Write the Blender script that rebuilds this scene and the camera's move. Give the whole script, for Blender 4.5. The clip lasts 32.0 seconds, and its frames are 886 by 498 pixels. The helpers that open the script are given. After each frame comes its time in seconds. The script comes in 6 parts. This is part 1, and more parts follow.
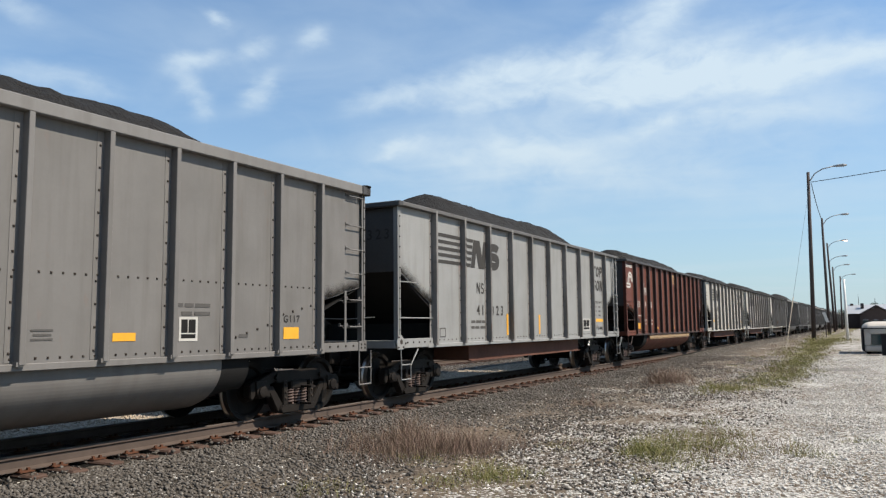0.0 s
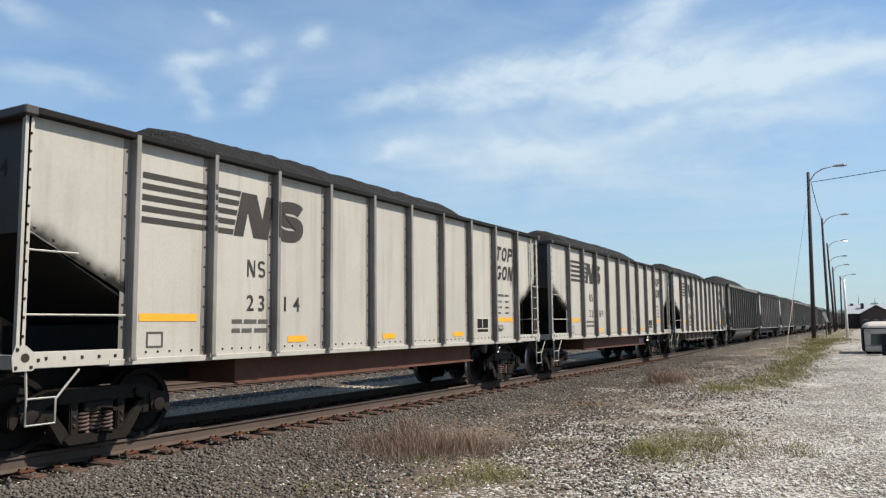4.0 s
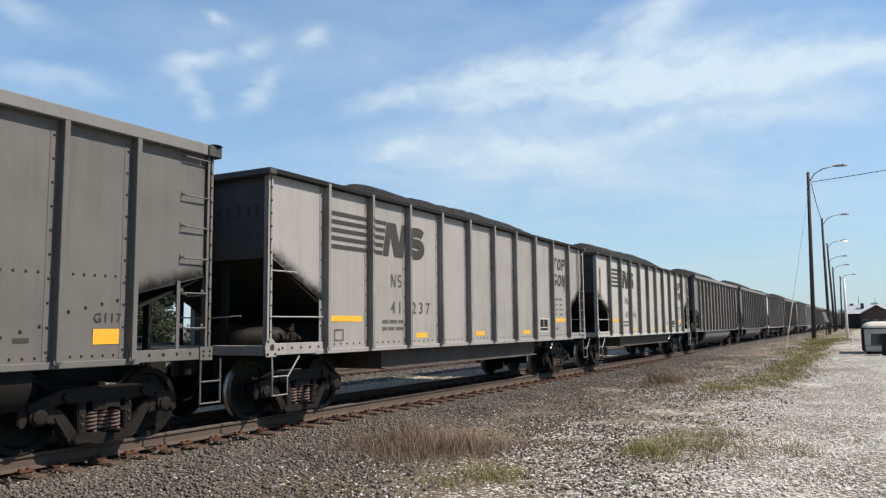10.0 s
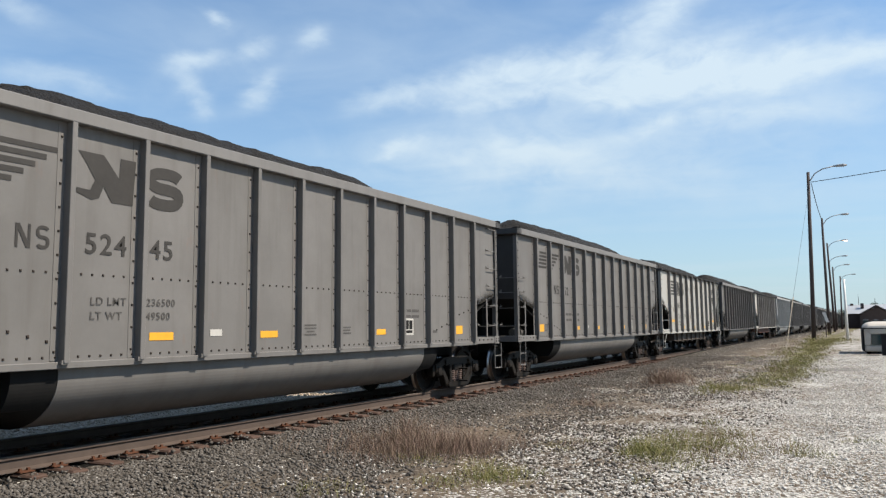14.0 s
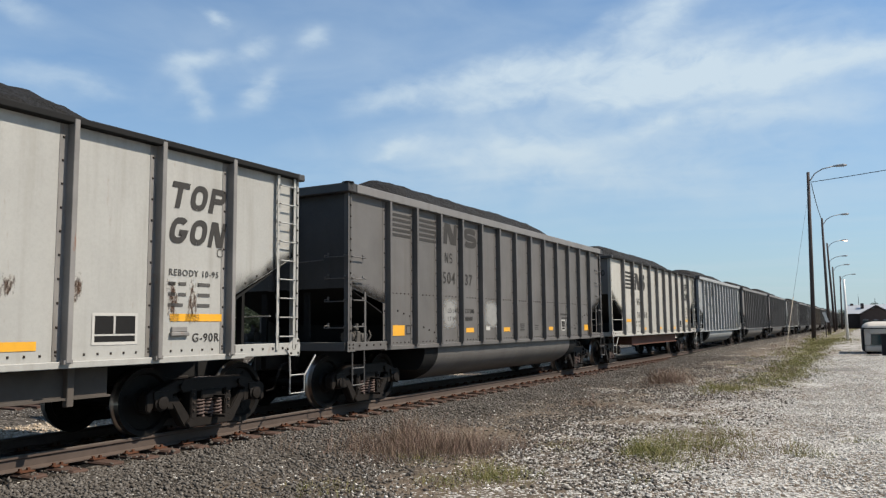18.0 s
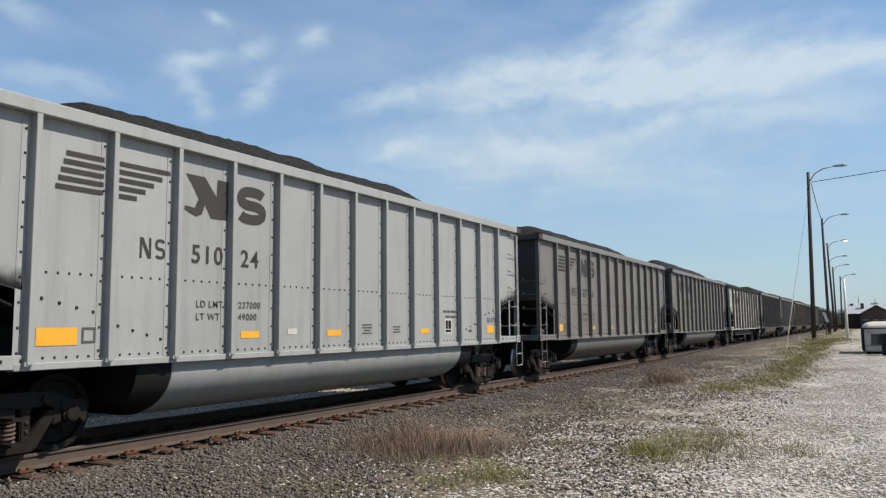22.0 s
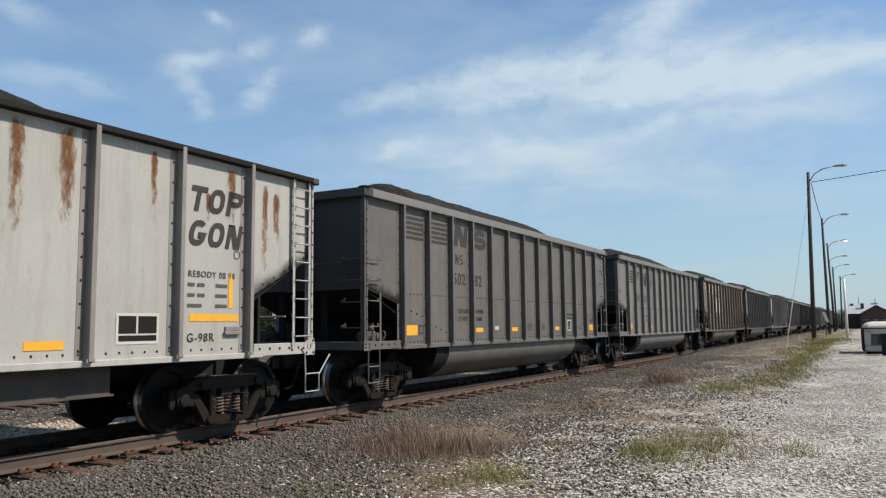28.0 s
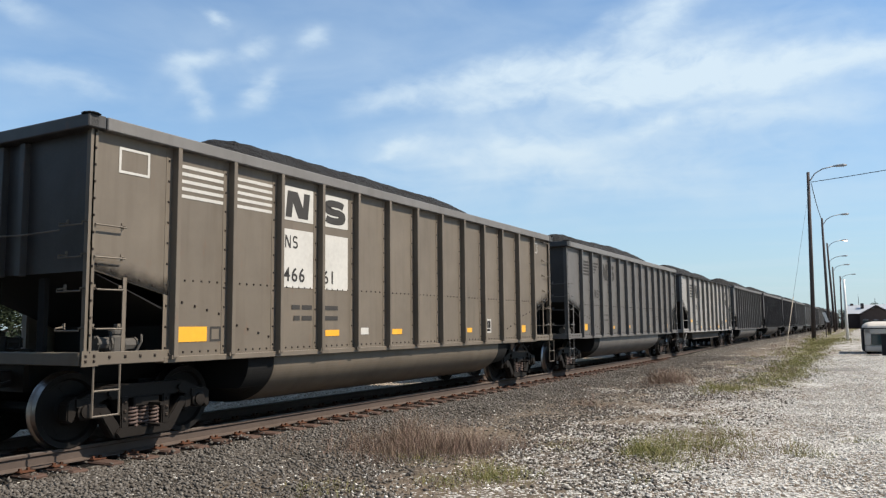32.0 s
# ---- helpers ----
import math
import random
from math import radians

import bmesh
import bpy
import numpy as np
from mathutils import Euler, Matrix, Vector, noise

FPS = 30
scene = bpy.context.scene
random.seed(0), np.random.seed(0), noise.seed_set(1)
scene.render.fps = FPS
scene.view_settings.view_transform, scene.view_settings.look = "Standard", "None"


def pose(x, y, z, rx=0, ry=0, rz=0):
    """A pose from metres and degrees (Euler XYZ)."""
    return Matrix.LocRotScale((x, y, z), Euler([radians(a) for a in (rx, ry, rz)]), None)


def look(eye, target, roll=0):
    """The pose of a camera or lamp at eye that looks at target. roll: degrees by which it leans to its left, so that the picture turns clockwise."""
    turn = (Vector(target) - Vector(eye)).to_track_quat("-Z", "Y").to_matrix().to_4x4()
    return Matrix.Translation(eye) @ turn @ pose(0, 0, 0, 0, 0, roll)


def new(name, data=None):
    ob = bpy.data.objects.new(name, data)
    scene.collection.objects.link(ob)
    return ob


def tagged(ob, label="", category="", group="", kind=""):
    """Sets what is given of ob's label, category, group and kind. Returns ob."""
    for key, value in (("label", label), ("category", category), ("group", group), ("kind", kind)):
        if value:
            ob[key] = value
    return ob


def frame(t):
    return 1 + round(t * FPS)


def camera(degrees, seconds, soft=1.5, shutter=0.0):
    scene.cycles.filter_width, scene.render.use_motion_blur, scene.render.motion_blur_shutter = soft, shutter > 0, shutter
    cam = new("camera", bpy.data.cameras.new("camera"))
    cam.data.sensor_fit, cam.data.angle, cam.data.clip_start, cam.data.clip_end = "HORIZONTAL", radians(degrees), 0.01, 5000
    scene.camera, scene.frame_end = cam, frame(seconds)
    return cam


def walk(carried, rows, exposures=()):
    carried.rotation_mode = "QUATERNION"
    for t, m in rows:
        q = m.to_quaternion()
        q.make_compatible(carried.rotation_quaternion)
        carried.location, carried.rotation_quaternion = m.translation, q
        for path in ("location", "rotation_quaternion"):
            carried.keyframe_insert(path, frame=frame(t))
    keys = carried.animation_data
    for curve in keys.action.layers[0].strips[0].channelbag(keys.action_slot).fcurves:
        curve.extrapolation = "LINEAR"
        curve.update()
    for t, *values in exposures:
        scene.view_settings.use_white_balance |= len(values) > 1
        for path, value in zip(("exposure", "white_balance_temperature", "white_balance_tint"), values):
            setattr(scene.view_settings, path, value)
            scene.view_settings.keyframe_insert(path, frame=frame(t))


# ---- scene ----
import itertools

# ---------------------------------------------------------------- camera
EYE_Z = 1.4285
TRACK_X = -9.42
cam = camera(59.77, 32.0, soft=1.3)
# the camera's own metering dips for the pale cars
EXPOSURES = [(0, 0.60), (1, 0.54), (2, 0.57), (3, 0.63), (6, 0.36), (7, 0.34), (8, 0.38), (9, 0.63), (10, 0.63), (11, 0.48), (12, 0.50), (13, 0.46), (14, 0.65), (17, 0.55), (18, 0.46), (19, 0.63), (20, 0.57), (21, 0.30), (22, 0.43), (23, 0.46), (24, 0.65), (25, 0.66), (28, 0.43), (29, 0.69), (30, 0.69), (32, 0.66)]
VIEW = pose(0, 0, EYE_Z, 90 + 5.735, 0, 28.869) @ pose(0, 0, 0, 0, 0, -0.589)
walk(cam, [(0, VIEW), (32, VIEW)], exposures=EXPOSURES)

# ---------------------------------------------------------------- world and sun
SUN_TO = Vector((1.0, 0.36, 1.2)).normalized()
SUN_EL = math.asin(SUN_TO.z)
SUN_AZ = math.atan2(SUN_TO.x, SUN_TO.y)
sun = new("sun", bpy.data.lights.new("sun", "SUN"))
sun.data.energy, sun.data.angle, sun.data.color = 5.0, radians(0.5), (1.0, 0.915, 0.80)
sun.matrix_basis = look((0, 0, 60), Vector((0, 0, 60)) - SUN_TO)


class Nodes:
    """Short names for building a node tree."""

    def __init__(self, tree):
        self.tree = tree
        tree.nodes.clear()

    def add(self, kind, values=None, **props):
        n = self.tree.nodes.new(kind)
        for k, v in props.items():
            setattr(n, k, v)
        for k, v in (values or {}).items():
            if isinstance(v, bpy.types.NodeSocket):
                self.tree.links.new(v, n.inputs[k])
            else:
                n.inputs[k].default_value = v
        return n

    def math(self, op, a, b=0.0, c=0.0, clamp=False):
        return self.add("ShaderNodeMath", {0: a, 1: b, 2: c}, operation=op, use_clamp=clamp).outputs[0]

    def ramp(self, fac, *stops):
        n = self.add("ShaderNodeValToRGB", {0: fac})
        while len(n.color_ramp.elements) < len(stops):
            n.color_ramp.elements.new(0.5)
        for e, (at, col) in zip(n.color_ramp.elements, stops):
            e.position = at
            e.color = (*col, 1) if isinstance(col, tuple) else (col, col, col, 1)
        return n.outputs[0]

    def mix(self, fac, a, b, blend="MIX"):
        n = self.add("ShaderNodeMix", {0: fac}, data_type="RGBA", blend_type=blend)
        for i, v in ((6, a), (7, b)):
            if isinstance(v, bpy.types.NodeSocket):
                self.tree.links.new(v, n.inputs[i])
            else:
                n.inputs[i].default_value = (*v, 1) if len(v) == 3 else v
        return n.outputs[2]

    def noise(self, vec, scale, detail=4.0, rough=0.55, distort=0.0):
        return self.add("ShaderNodeTexNoise", {"Vector": vec, "Scale": scale, "Detail": detail, "Roughness": rough, "Distortion": distort}).outputs[0]

    def link(self, a, b):
        self.tree.links.new(a, b)


def make_world():
    world = bpy.data.worlds.new("sky")
    world.use_nodes = True
    scene.world = world
    n = Nodes(world.node_tree)
    sky = n.add("ShaderNodeTexSky", sky_type="NISHITA", sun_disc=False, sun_elevation=SUN_EL, sun_rotation=SUN_AZ, altitude=200.0, air_density=1.0, dust_density=0.7, ozone_density=1.6)
    d = n.add("ShaderNodeTexCoord").outputs["Generated"]
    sep = n.add("ShaderNodeSeparateXYZ", {0: d})
    up = n.math("MAXIMUM", sep.outputs[2], 0.03)
    # wind-drawn cirrus: the sky seen on a flat layer overhead
    flat = n.add("ShaderNodeCombineXYZ", {0: n.math("DIVIDE", sep.outputs[0], up), 1: n.math("DIVIDE", sep.outputs[1], up), 2: 0.0}).outputs[0]
    turn = n.add("ShaderNodeMapping", {0: flat, "Rotation": (0, 0, radians(-10.4))}).outputs[0]
    turn = n.add("ShaderNodeMapping", {0: turn, "Location": (3.1, 1.7, 0), "Scale": (0.55, 1.0, 1.0)}).outputs[0]
    wisp = n.noise(turn, 0.55, 6.0, 0.5, 0.5)
    soft = n.noise(n.add("ShaderNodeMapping", {0: d, "Scale": (1.0, 1.0, 2.6)}).outputs[0], 6.0, 5.0, 0.52, 0.6)
    puff = n.noise(n.add("ShaderNodeMapping", {0: d, "Scale": (1.0, 1.0, 1.6)}).outputs[0], 19.0, 6.0, 0.6, 0.8)
    # where the larger cloud banks stand: directions and half-widths in radians
    half = math.tan(radians(59.77) / 2)
    # the banks' outlines are drawn out and frayed
    coarse = n.add("ShaderNodeTexNoise", {"Vector": n.add("ShaderNodeMapping", {0: d, "Scale": (1.0, 1.0, 1.8)}).outputs[0], "Scale": 9.0, "Detail": 3.0, "Roughness": 0.6}).outputs[1]
    frayed = n.add("ShaderNodeTexNoise", {"Vector": n.add("ShaderNodeMapping", {0: d, "Scale": (1.0, 1.0, 2.4)}).outputs[0], "Scale": 34.0, "Detail": 5.0, "Roughness": 0.65}).outputs[1]
    drift = n.add("ShaderNodeVectorMath", {0: coarse, 1: (0.5, 0.5, 0.5)}, operation="SUBTRACT").outputs[0]
    drift = n.add("ShaderNodeVectorMath", {0: drift, "Scale": 0.045}, operation="SCALE").outputs[0]
    fray = n.add("ShaderNodeVectorMath", {0: frayed, 1: (0.5, 0.5, 0.5)}, operation="SUBTRACT").outputs[0]
    fray = n.add("ShaderNodeVectorMath", {0: fray, "Scale": 0.016}, operation="SCALE").outputs[0]
    way_in = n.add("ShaderNodeVectorMath", {0: n.add("ShaderNodeVectorMath", {0: d, 1: drift}, operation="ADD").outputs[0], 1: fray}, operation="ADD").outputs[0]
    total = None
    for px, py, wx, wy, lean, power in BANKS:
        x, y = (px / 784 - 1) * half, (441 - py) / 784 * half
        way = (VIEW.to_3x3() @ Vector((x, y, -1))).normalized()
        right = way.cross(Vector((0, 0, 1))).normalized()
        top = right.cross(way)
        ca, sa = math.cos(lean), math.sin(lean)
        e1, e2 = right * ca + top * sa, top * ca - right * sa
        u = n.add("ShaderNodeVectorMath", {0: way_in, 1: e1 / wx}, operation="DOT_PRODUCT").outputs["Value"]
        v = n.add("ShaderNodeVectorMath", {0: way_in, 1: e2 / wy}, operation="DOT_PRODUCT").outputs["Value"]
        r = n.math("ADD", n.math("MULTIPLY", u, u), n.math("MULTIPLY", v, v))
        front = n.add("ShaderNodeVectorMath", {0: d, 1: way}, operation="DOT_PRODUCT").outputs["Value"]
        g = n.math("MULTIPLY", n.math("EXPONENT", n.math("MULTIPLY", r, -1.0)), n.math("GREATER_THAN", front, 0.3))
        g = n.math("MULTIPLY", g, power)
        total = g if total is None else n.math("ADD", total, g)
    texture = n.math("ADD", n.math("ADD", n.math("MULTIPLY", soft, 2.0), n.math("MULTIPLY", puff, 2.0)), n.math("MULTIPLY", wisp, 0.9))
    base = n.math("MULTIPLY", n.math("SUBTRACT", n.math("ADD", wisp, n.math("MULTIPLY", soft, 0.5)), 0.68, clamp=True), 0.9)
    cover = n.math("MULTIPLY", total, n.math("MULTIPLY", n.math("MAXIMUM", n.math("SUBTRACT", texture, 1.55), 0.0), 0.95))
    cover = n.math("SUBTRACT", 1.0, n.math("EXPONENT", n.math("MULTIPLY", cover, -1.25)))
    cover = n.math("ADD", n.math("ADD", cover, base), 0.13, clamp=True)
    low = n.math("SUBTRACT", 1.0, n.math("MULTIPLY", up, 2.4), clamp=True)
    veil = n.math("MULTIPLY", n.math("POWER", low, 1.6), 0.75)
    cover = n.math("MULTIPLY", cover, 0.9)
    tint = n.mix(1.0, sky.outputs[0], SKY_TINT, "MULTIPLY")
    col = n.mix(veil, n.mix(cover, tint, CLOUD), HAZE)
    bg = n.add("ShaderNodeBackground", {0: col, 1: SKY_STRENGTH})
    out = n.add("ShaderNodeOutputWorld")
    n.link(bg.outputs[0], out.inputs[0])


HAZE = (4.15, 4.95, 5.45)
SKY_STRENGTH = 0.086
SKY_TINT = (0.66, 1.0, 1.21)
CLOUD = (5.6, 6.6, 7.3)
# across, down, half-width, half-height (radians), lean, strength
BANKS = [
    (690, 172, 0.045, 0.012, 0.20, 0.45), (820, 150, 0.09, 0.015, 0.15, 0.5), (960, 130, 0.10, 0.020, 0.10, 0.55), (1100, 128, 0.09, 0.028, 0.05, 0.75), (1230, 118, 0.09, 0.026, 0.04, 0.75), (1380, 110, 0.10, 0.018, 0.02, 0.65), (1510, 105, 0.08, 0.018, 0.0, 0.6),
    (950, 166, 0.12, 0.010, 0.05, 0.4), (1050, 172, 0.06, 0.012, 0.0, 0.4), (1140, 55, 0.040, 0.024, 0.7, 0.42), (1190, 15, 0.032, 0.018, 0.4, 0.5), (1085, 40, 0.03, 0.010, 0.5, 0.3), (1440, 20, 0.09, 0.02, 0.0, 0.14),
    (700, 268, 0.035, 0.008, 0.35, 0.45), (840, 262, 0.09, 0.014, 0.0, 0.4), (980, 270, 0.06, 0.016, -0.1, 0.36), (900, 300, 0.14, 0.022, -0.05, 0.25), (1210, 215, 0.08, 0.010, 0.1, 0.45), (1400, 200, 0.12, 0.015, 0.05, 0.25), (1150, 190, 0.3, 0.07, 0.1, 0.2), (1200, 300, 0.3, 0.05, 0.0, 0.2),
    (345, 118, 0.034, 0.012, 0.3, 0.5), (345, 182, 0.012, 0.024, 0.5, 0.5), (460, 168, 0.013, 0.023, -0.6, 0.65), (448, 88, 0.016, 0.011, 0.5, 0.42), (545, 78, 0.022, 0.013, 0.3, 0.42), (390, 32, 0.014, 0.006, -0.5, 0.4), (115, 142, 0.06, 0.011, -0.05, 0.35), (25, 12, 0.03, 0.015, -0.3, 0.25),
]
make_world()

# ---------------------------------------------------------------- materials


def material(name, rough=0.6, metal=0.0):
    m = bpy.data.materials.new(name)
    m.use_nodes = True
    n = Nodes(m.node_tree)
    out = n.add("ShaderNodeOutputMaterial")
    b = n.add("ShaderNodeBsdfPrincipled", {"Roughness": rough, "Metallic": metal})
    n.link(b.outputs[0], out.inputs[0])
    return m, n, b


def spread(n, amount=40.0):
    """Object coordinates, shifted for each object."""
    co = n.add("ShaderNodeTexCoord").outputs["Object"]
    rnd = n.add("ShaderNodeObjectInfo").outputs["Random"]
    return n.add("ShaderNodeVectorMath", {0: co, 1: n.add("ShaderNodeCombineXYZ", {0: n.math("MULTIPLY", rnd, amount), 1: n.math("MULTIPLY", rnd, 17.3), 2: 0.0}).outputs[0]}, operation="ADD").outputs[0], rnd


def bump(n, b, height, strength=0.3, dist=0.01):
    n.link(n.add("ShaderNodeBump", {"Height": height, "Strength": strength, "Distance": dist}).outputs[0], b.inputs["Normal"])


def car_paint(name, col, dirt=0.35, rust=0.12, rough=0.55, streak=0.3):
    """Weathered car paint: grime, vertical streaks and rust spots."""
    col = (col[0] * 0.97, col[1], col[2] * 1.06)
    m, n, b = material(name, rough)
    b.inputs["Specular IOR Level"].default_value = 0.3
    co, rnd = spread(n)
    big = n.noise(co, 1.1, 5, 0.6)
    fine = n.noise(co, 26.0, 4, 0.65)
    runs = n.noise(n.add("ShaderNodeMapping", {0: co, "Scale": (2.0, 3.6, 0.3)}).outputs[0], 1.5, 4, 0.55)
    c = n.mix(n.math("MULTIPLY", n.ramp(big, (0.35, 0.0), (0.7, 1.0)), dirt), col, tuple(x * 0.55 for x in col))
    c = n.mix(n.math("MULTIPLY", n.ramp(runs, (0.5, 0.0), (0.72, 1.0)), streak), c, (col[0] * 0.5, col[1] * 0.46, col[2] * 0.4))
    c = n.mix(n.math("MULTIPLY", n.ramp(fine, (0.4, 0.0), (0.75, 1.0)), 0.12), c, (0.1, 0.09, 0.08))
    spots = n.math("MULTIPLY", n.ramp(n.noise(n.add("ShaderNodeMapping", {0: co, "Scale": (1.0, 1.6, 0.5)}).outputs[0], 3.3, 6, 0.65), (0.63, 0.0), (0.7, 1.0)), rust)
    c = n.mix(spots, c, (0.16, 0.055, 0.02))
    tone = n.math("ADD", n.math("MULTIPLY", rnd, 0.12), 0.94)
    c = n.mix(1.0, c, n.add("ShaderNodeCombineXYZ", {0: tone, 1: tone, 2: tone}).outputs[0], "MULTIPLY")
    n.link(c, b.inputs["Base Color"])
    n.link(n.math("ADD", n.math("MULTIPLY", big, 0.25), rough - 0.12), b.inputs["Roughness"])
    bump(n, b, n.noise(co, 4.0, 3), 0.12, 0.02)
    return m


def plain(name, col, rough=0.6, metal=0.0, scale=12.0, vary=0.35, strength=0.25, dist=0.006):
    m, n, b = material(name, rough, metal)
    b.inputs["Specular IOR Level"].default_value = 0.5 if rough < 0.5 else 0.14
    co, rnd = spread(n)
    f = n.noise(co, scale, 6, 0.62)
    g = n.noise(co, scale * 0.13, 3, 0.6)
    c = n.mix(n.math("MULTIPLY", n.ramp(f, (0.3, 0.0), (0.7, 1.0)), vary), col, tuple(x * 0.45 for x in col))
    c = n.mix(n.math("MULTIPLY", n.ramp(g, (0.35, 0.0), (0.7, 1.0)), vary), c, tuple(min(1, x * 1.35) for x in col))
    n.link(c, b.inputs["Base Color"])
    bump(n, b, f, strength, dist)
    return m


M = {}
M["grey"] = car_paint("grey_car_paint", (0.153, 0.141, 0.125), 0.3, 0.05)
M["warm_grey"] = car_paint("warm_grey_car_paint", (0.144, 0.131, 0.115), 0.4, 0.1)
M["dark_grey"] = car_paint("dark_grey_car_paint", (0.110, 0.099, 0.087), 0.5, 0.1)
M["pale_grey"] = car_paint("pale_grey_car_paint", (0.268, 0.265, 0.246), 0.2, 0.05)
M["white"] = car_paint("off_white_car_paint", (0.252, 0.231, 0.203), 0.3, 0.2)
M["cream"] = car_paint("cream_car_paint", (0.370, 0.341, 0.284), 0.2, 0.08)
M["rusty_white"] = car_paint("rusty_white_car_paint", (0.342, 0.322, 0.278), 0.25, 0.25)
M["silver"] = car_paint("silver_grey_car_paint", (0.230, 0.221, 0.200), 0.25, 0.05)
M["brown"] = car_paint("brown_car_paint", (0.132, 0.104, 0.074), 0.45, 0.15)
M["black_brown"] = car_paint("sooty_brown_car_paint", (0.046, 0.039, 0.036), 0.5, 0.15)
# end sheets face away from the sun; their shade is darkened into this paint
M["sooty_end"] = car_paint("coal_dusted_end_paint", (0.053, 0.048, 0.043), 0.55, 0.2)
M["oxide"] = car_paint("oxide_red_car_paint", (0.112, 0.0285, 0.0140), 0.45, 0.2)
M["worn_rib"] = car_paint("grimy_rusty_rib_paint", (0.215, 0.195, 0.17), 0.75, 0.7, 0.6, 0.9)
M["sooty_rib"] = car_paint("sooty_oxide_rib_paint", (0.042, 0.022, 0.017), 0.6, 0.2)
M["black"] = plain("matt_black_paint", (0.012, 0.0115, 0.011), 0.8, 0.0, 8.0, 0.5)
M["coal"] = None
M["sill_red"] = plain("rusty_sill_paint", (0.105, 0.05, 0.035), 0.75, 0.0, 6.0, 0.5)
M["sill_grey"] = plain("dirty_sill_paint", (0.078, 0.066, 0.056), 0.75, 0.0, 2.5, 0.7)
M["sill_tan"] = plain("dusty_tan_sill_paint", (0.165, 0.135, 0.112), 0.75, 0.0, 2.5, 0.7)
M["truck"] = plain("greasy_cast_steel", (0.0135, 0.0108, 0.0089), 0.6, 0.0, 9.0, 0.7)
M["spring"] = plain("rusty_spring_steel", (0.085, 0.060, 0.052), 0.6, 0.0, 14.0, 0.5)
M["valve"] = plain("grimy_grey_casting", (0.07, 0.064, 0.057), 0.6, 0.0, 9.0, 0.6)
M["wheel"] = plain("dark_wheel_steel", (0.0080, 0.0066, 0.0056), 0.6, 0.0, 9.0, 0.6)
M["tread"] = plain("polished_tread_steel", (0.40, 0.37, 0.34), 0.34, 1.0, 20.0, 0.3)
M["rail"] = plain("rusty_rail_steel", (0.078, 0.058, 0.047), 0.75, 0.0, 6.0, 0.45)
M["railhead"] = plain("worn_rail_head", (0.115, 0.095, 0.08), 0.6, 0.0, 10.0, 0.4)
M["tie"] = plain("weathered_tie_wood", (0.075, 0.047, 0.036), 0.9, 0.0, 7.0, 0.6, 0.5, 0.015)
M["plate"] = plain("orange_rusty_plate", (0.085, 0.036, 0.02), 0.85, 0.0, 11.0, 0.6)
M["guard"] = plain("dull_guard_plastic", (0.26, 0.225, 0.17), 0.7, 0.0, 6.0, 0.3)
# bolt heads are darker than the sheets they sit on
M["bolt"] = plain("dark_bolt", (0.035, 0.027, 0.022), 0.7, 0.0, 20.0, 0.5)
M["yellow"] = plain("reflective_yellow_film", (0.62, 0.30, 0.015), 0.45, 0.0, 10.0, 0.2)
M["mark"] = plain("dark_stencil_paint", (0.04, 0.037, 0.034), 0.65, 0.0, 14.0, 0.35)
M["mark_white"] = plain("white_stencil_paint", (0.42, 0.40, 0.365), 0.65, 0.0, 14.0, 0.25)
M["mark_faint"] = plain("faded_stencil_paint", (0.23, 0.22, 0.205), 0.65, 0.0, 14.0, 0.3)
M["mark_soft"] = plain("worn_stencil_paint", (0.075, 0.070, 0.065), 0.65, 0.0, 14.0, 0.3)
M["wood"] = plain("weathered_pole_wood", (0.070, 0.056, 0.052), 0.9, 0.0, 6.0, 0.5, 0.4, 0.01)
M["galv"] = plain("galvanised_steel", (0.30, 0.31, 0.32), 0.6, 0.2, 14.0, 0.3)
M["beige"] = plain("faded_beige_shell", (0.50, 0.45, 0.385), 0.5, 0.0, 5.0, 0.2, 0.05)
M["white_paint"] = plain("white_vehicle_paint", (0.62, 0.60, 0.55), 0.35, 0.0, 5.0, 0.12, 0.05)
M["rubber"] = plain("black_rubber", (0.018, 0.018, 0.02), 0.8, 0.0, 20.0, 0.4)
M["teal_glass"] = plain("dark_tinted_glass", (0.03, 0.05, 0.05), 0.12, 0.0, 3.0, 0.2, 0.0)
M["roof"] = plain("weathered_roof", (0.085, 0.07, 0.062), 0.8, 0.0, 1.5, 0.4)
M["pale_roof"] = plain("pale_metal_roof", (0.40, 0.41, 0.42), 0.5, 0.2, 1.5, 0.3)
M["house_wall"] = plain("brown_house_wall", (0.07, 0.052, 0.045), 0.85, 0.0, 1.5, 0.3)
M["rust_ink"] = plain("faded_brown_ink", (0.17, 0.085, 0.05), 0.85, 0.0, 9.0, 0.4)
M["paper"] = plain("faded_tan_paper", (0.29, 0.18, 0.10), 0.85, 0.0, 9.0, 0.4)
M["glow"], glow_nodes, glow_shader = material("lit_sodium_lamp", 0.5)
glow_shader.inputs["Emission Color"].default_value, glow_shader.inputs["Emission Strength"].default_value = (1.0, 0.52, 0.33, 1), 3.0
M["grass"] = None
M["wire"] = plain("black_cable", (0.04, 0.04, 0.042), 0.6)


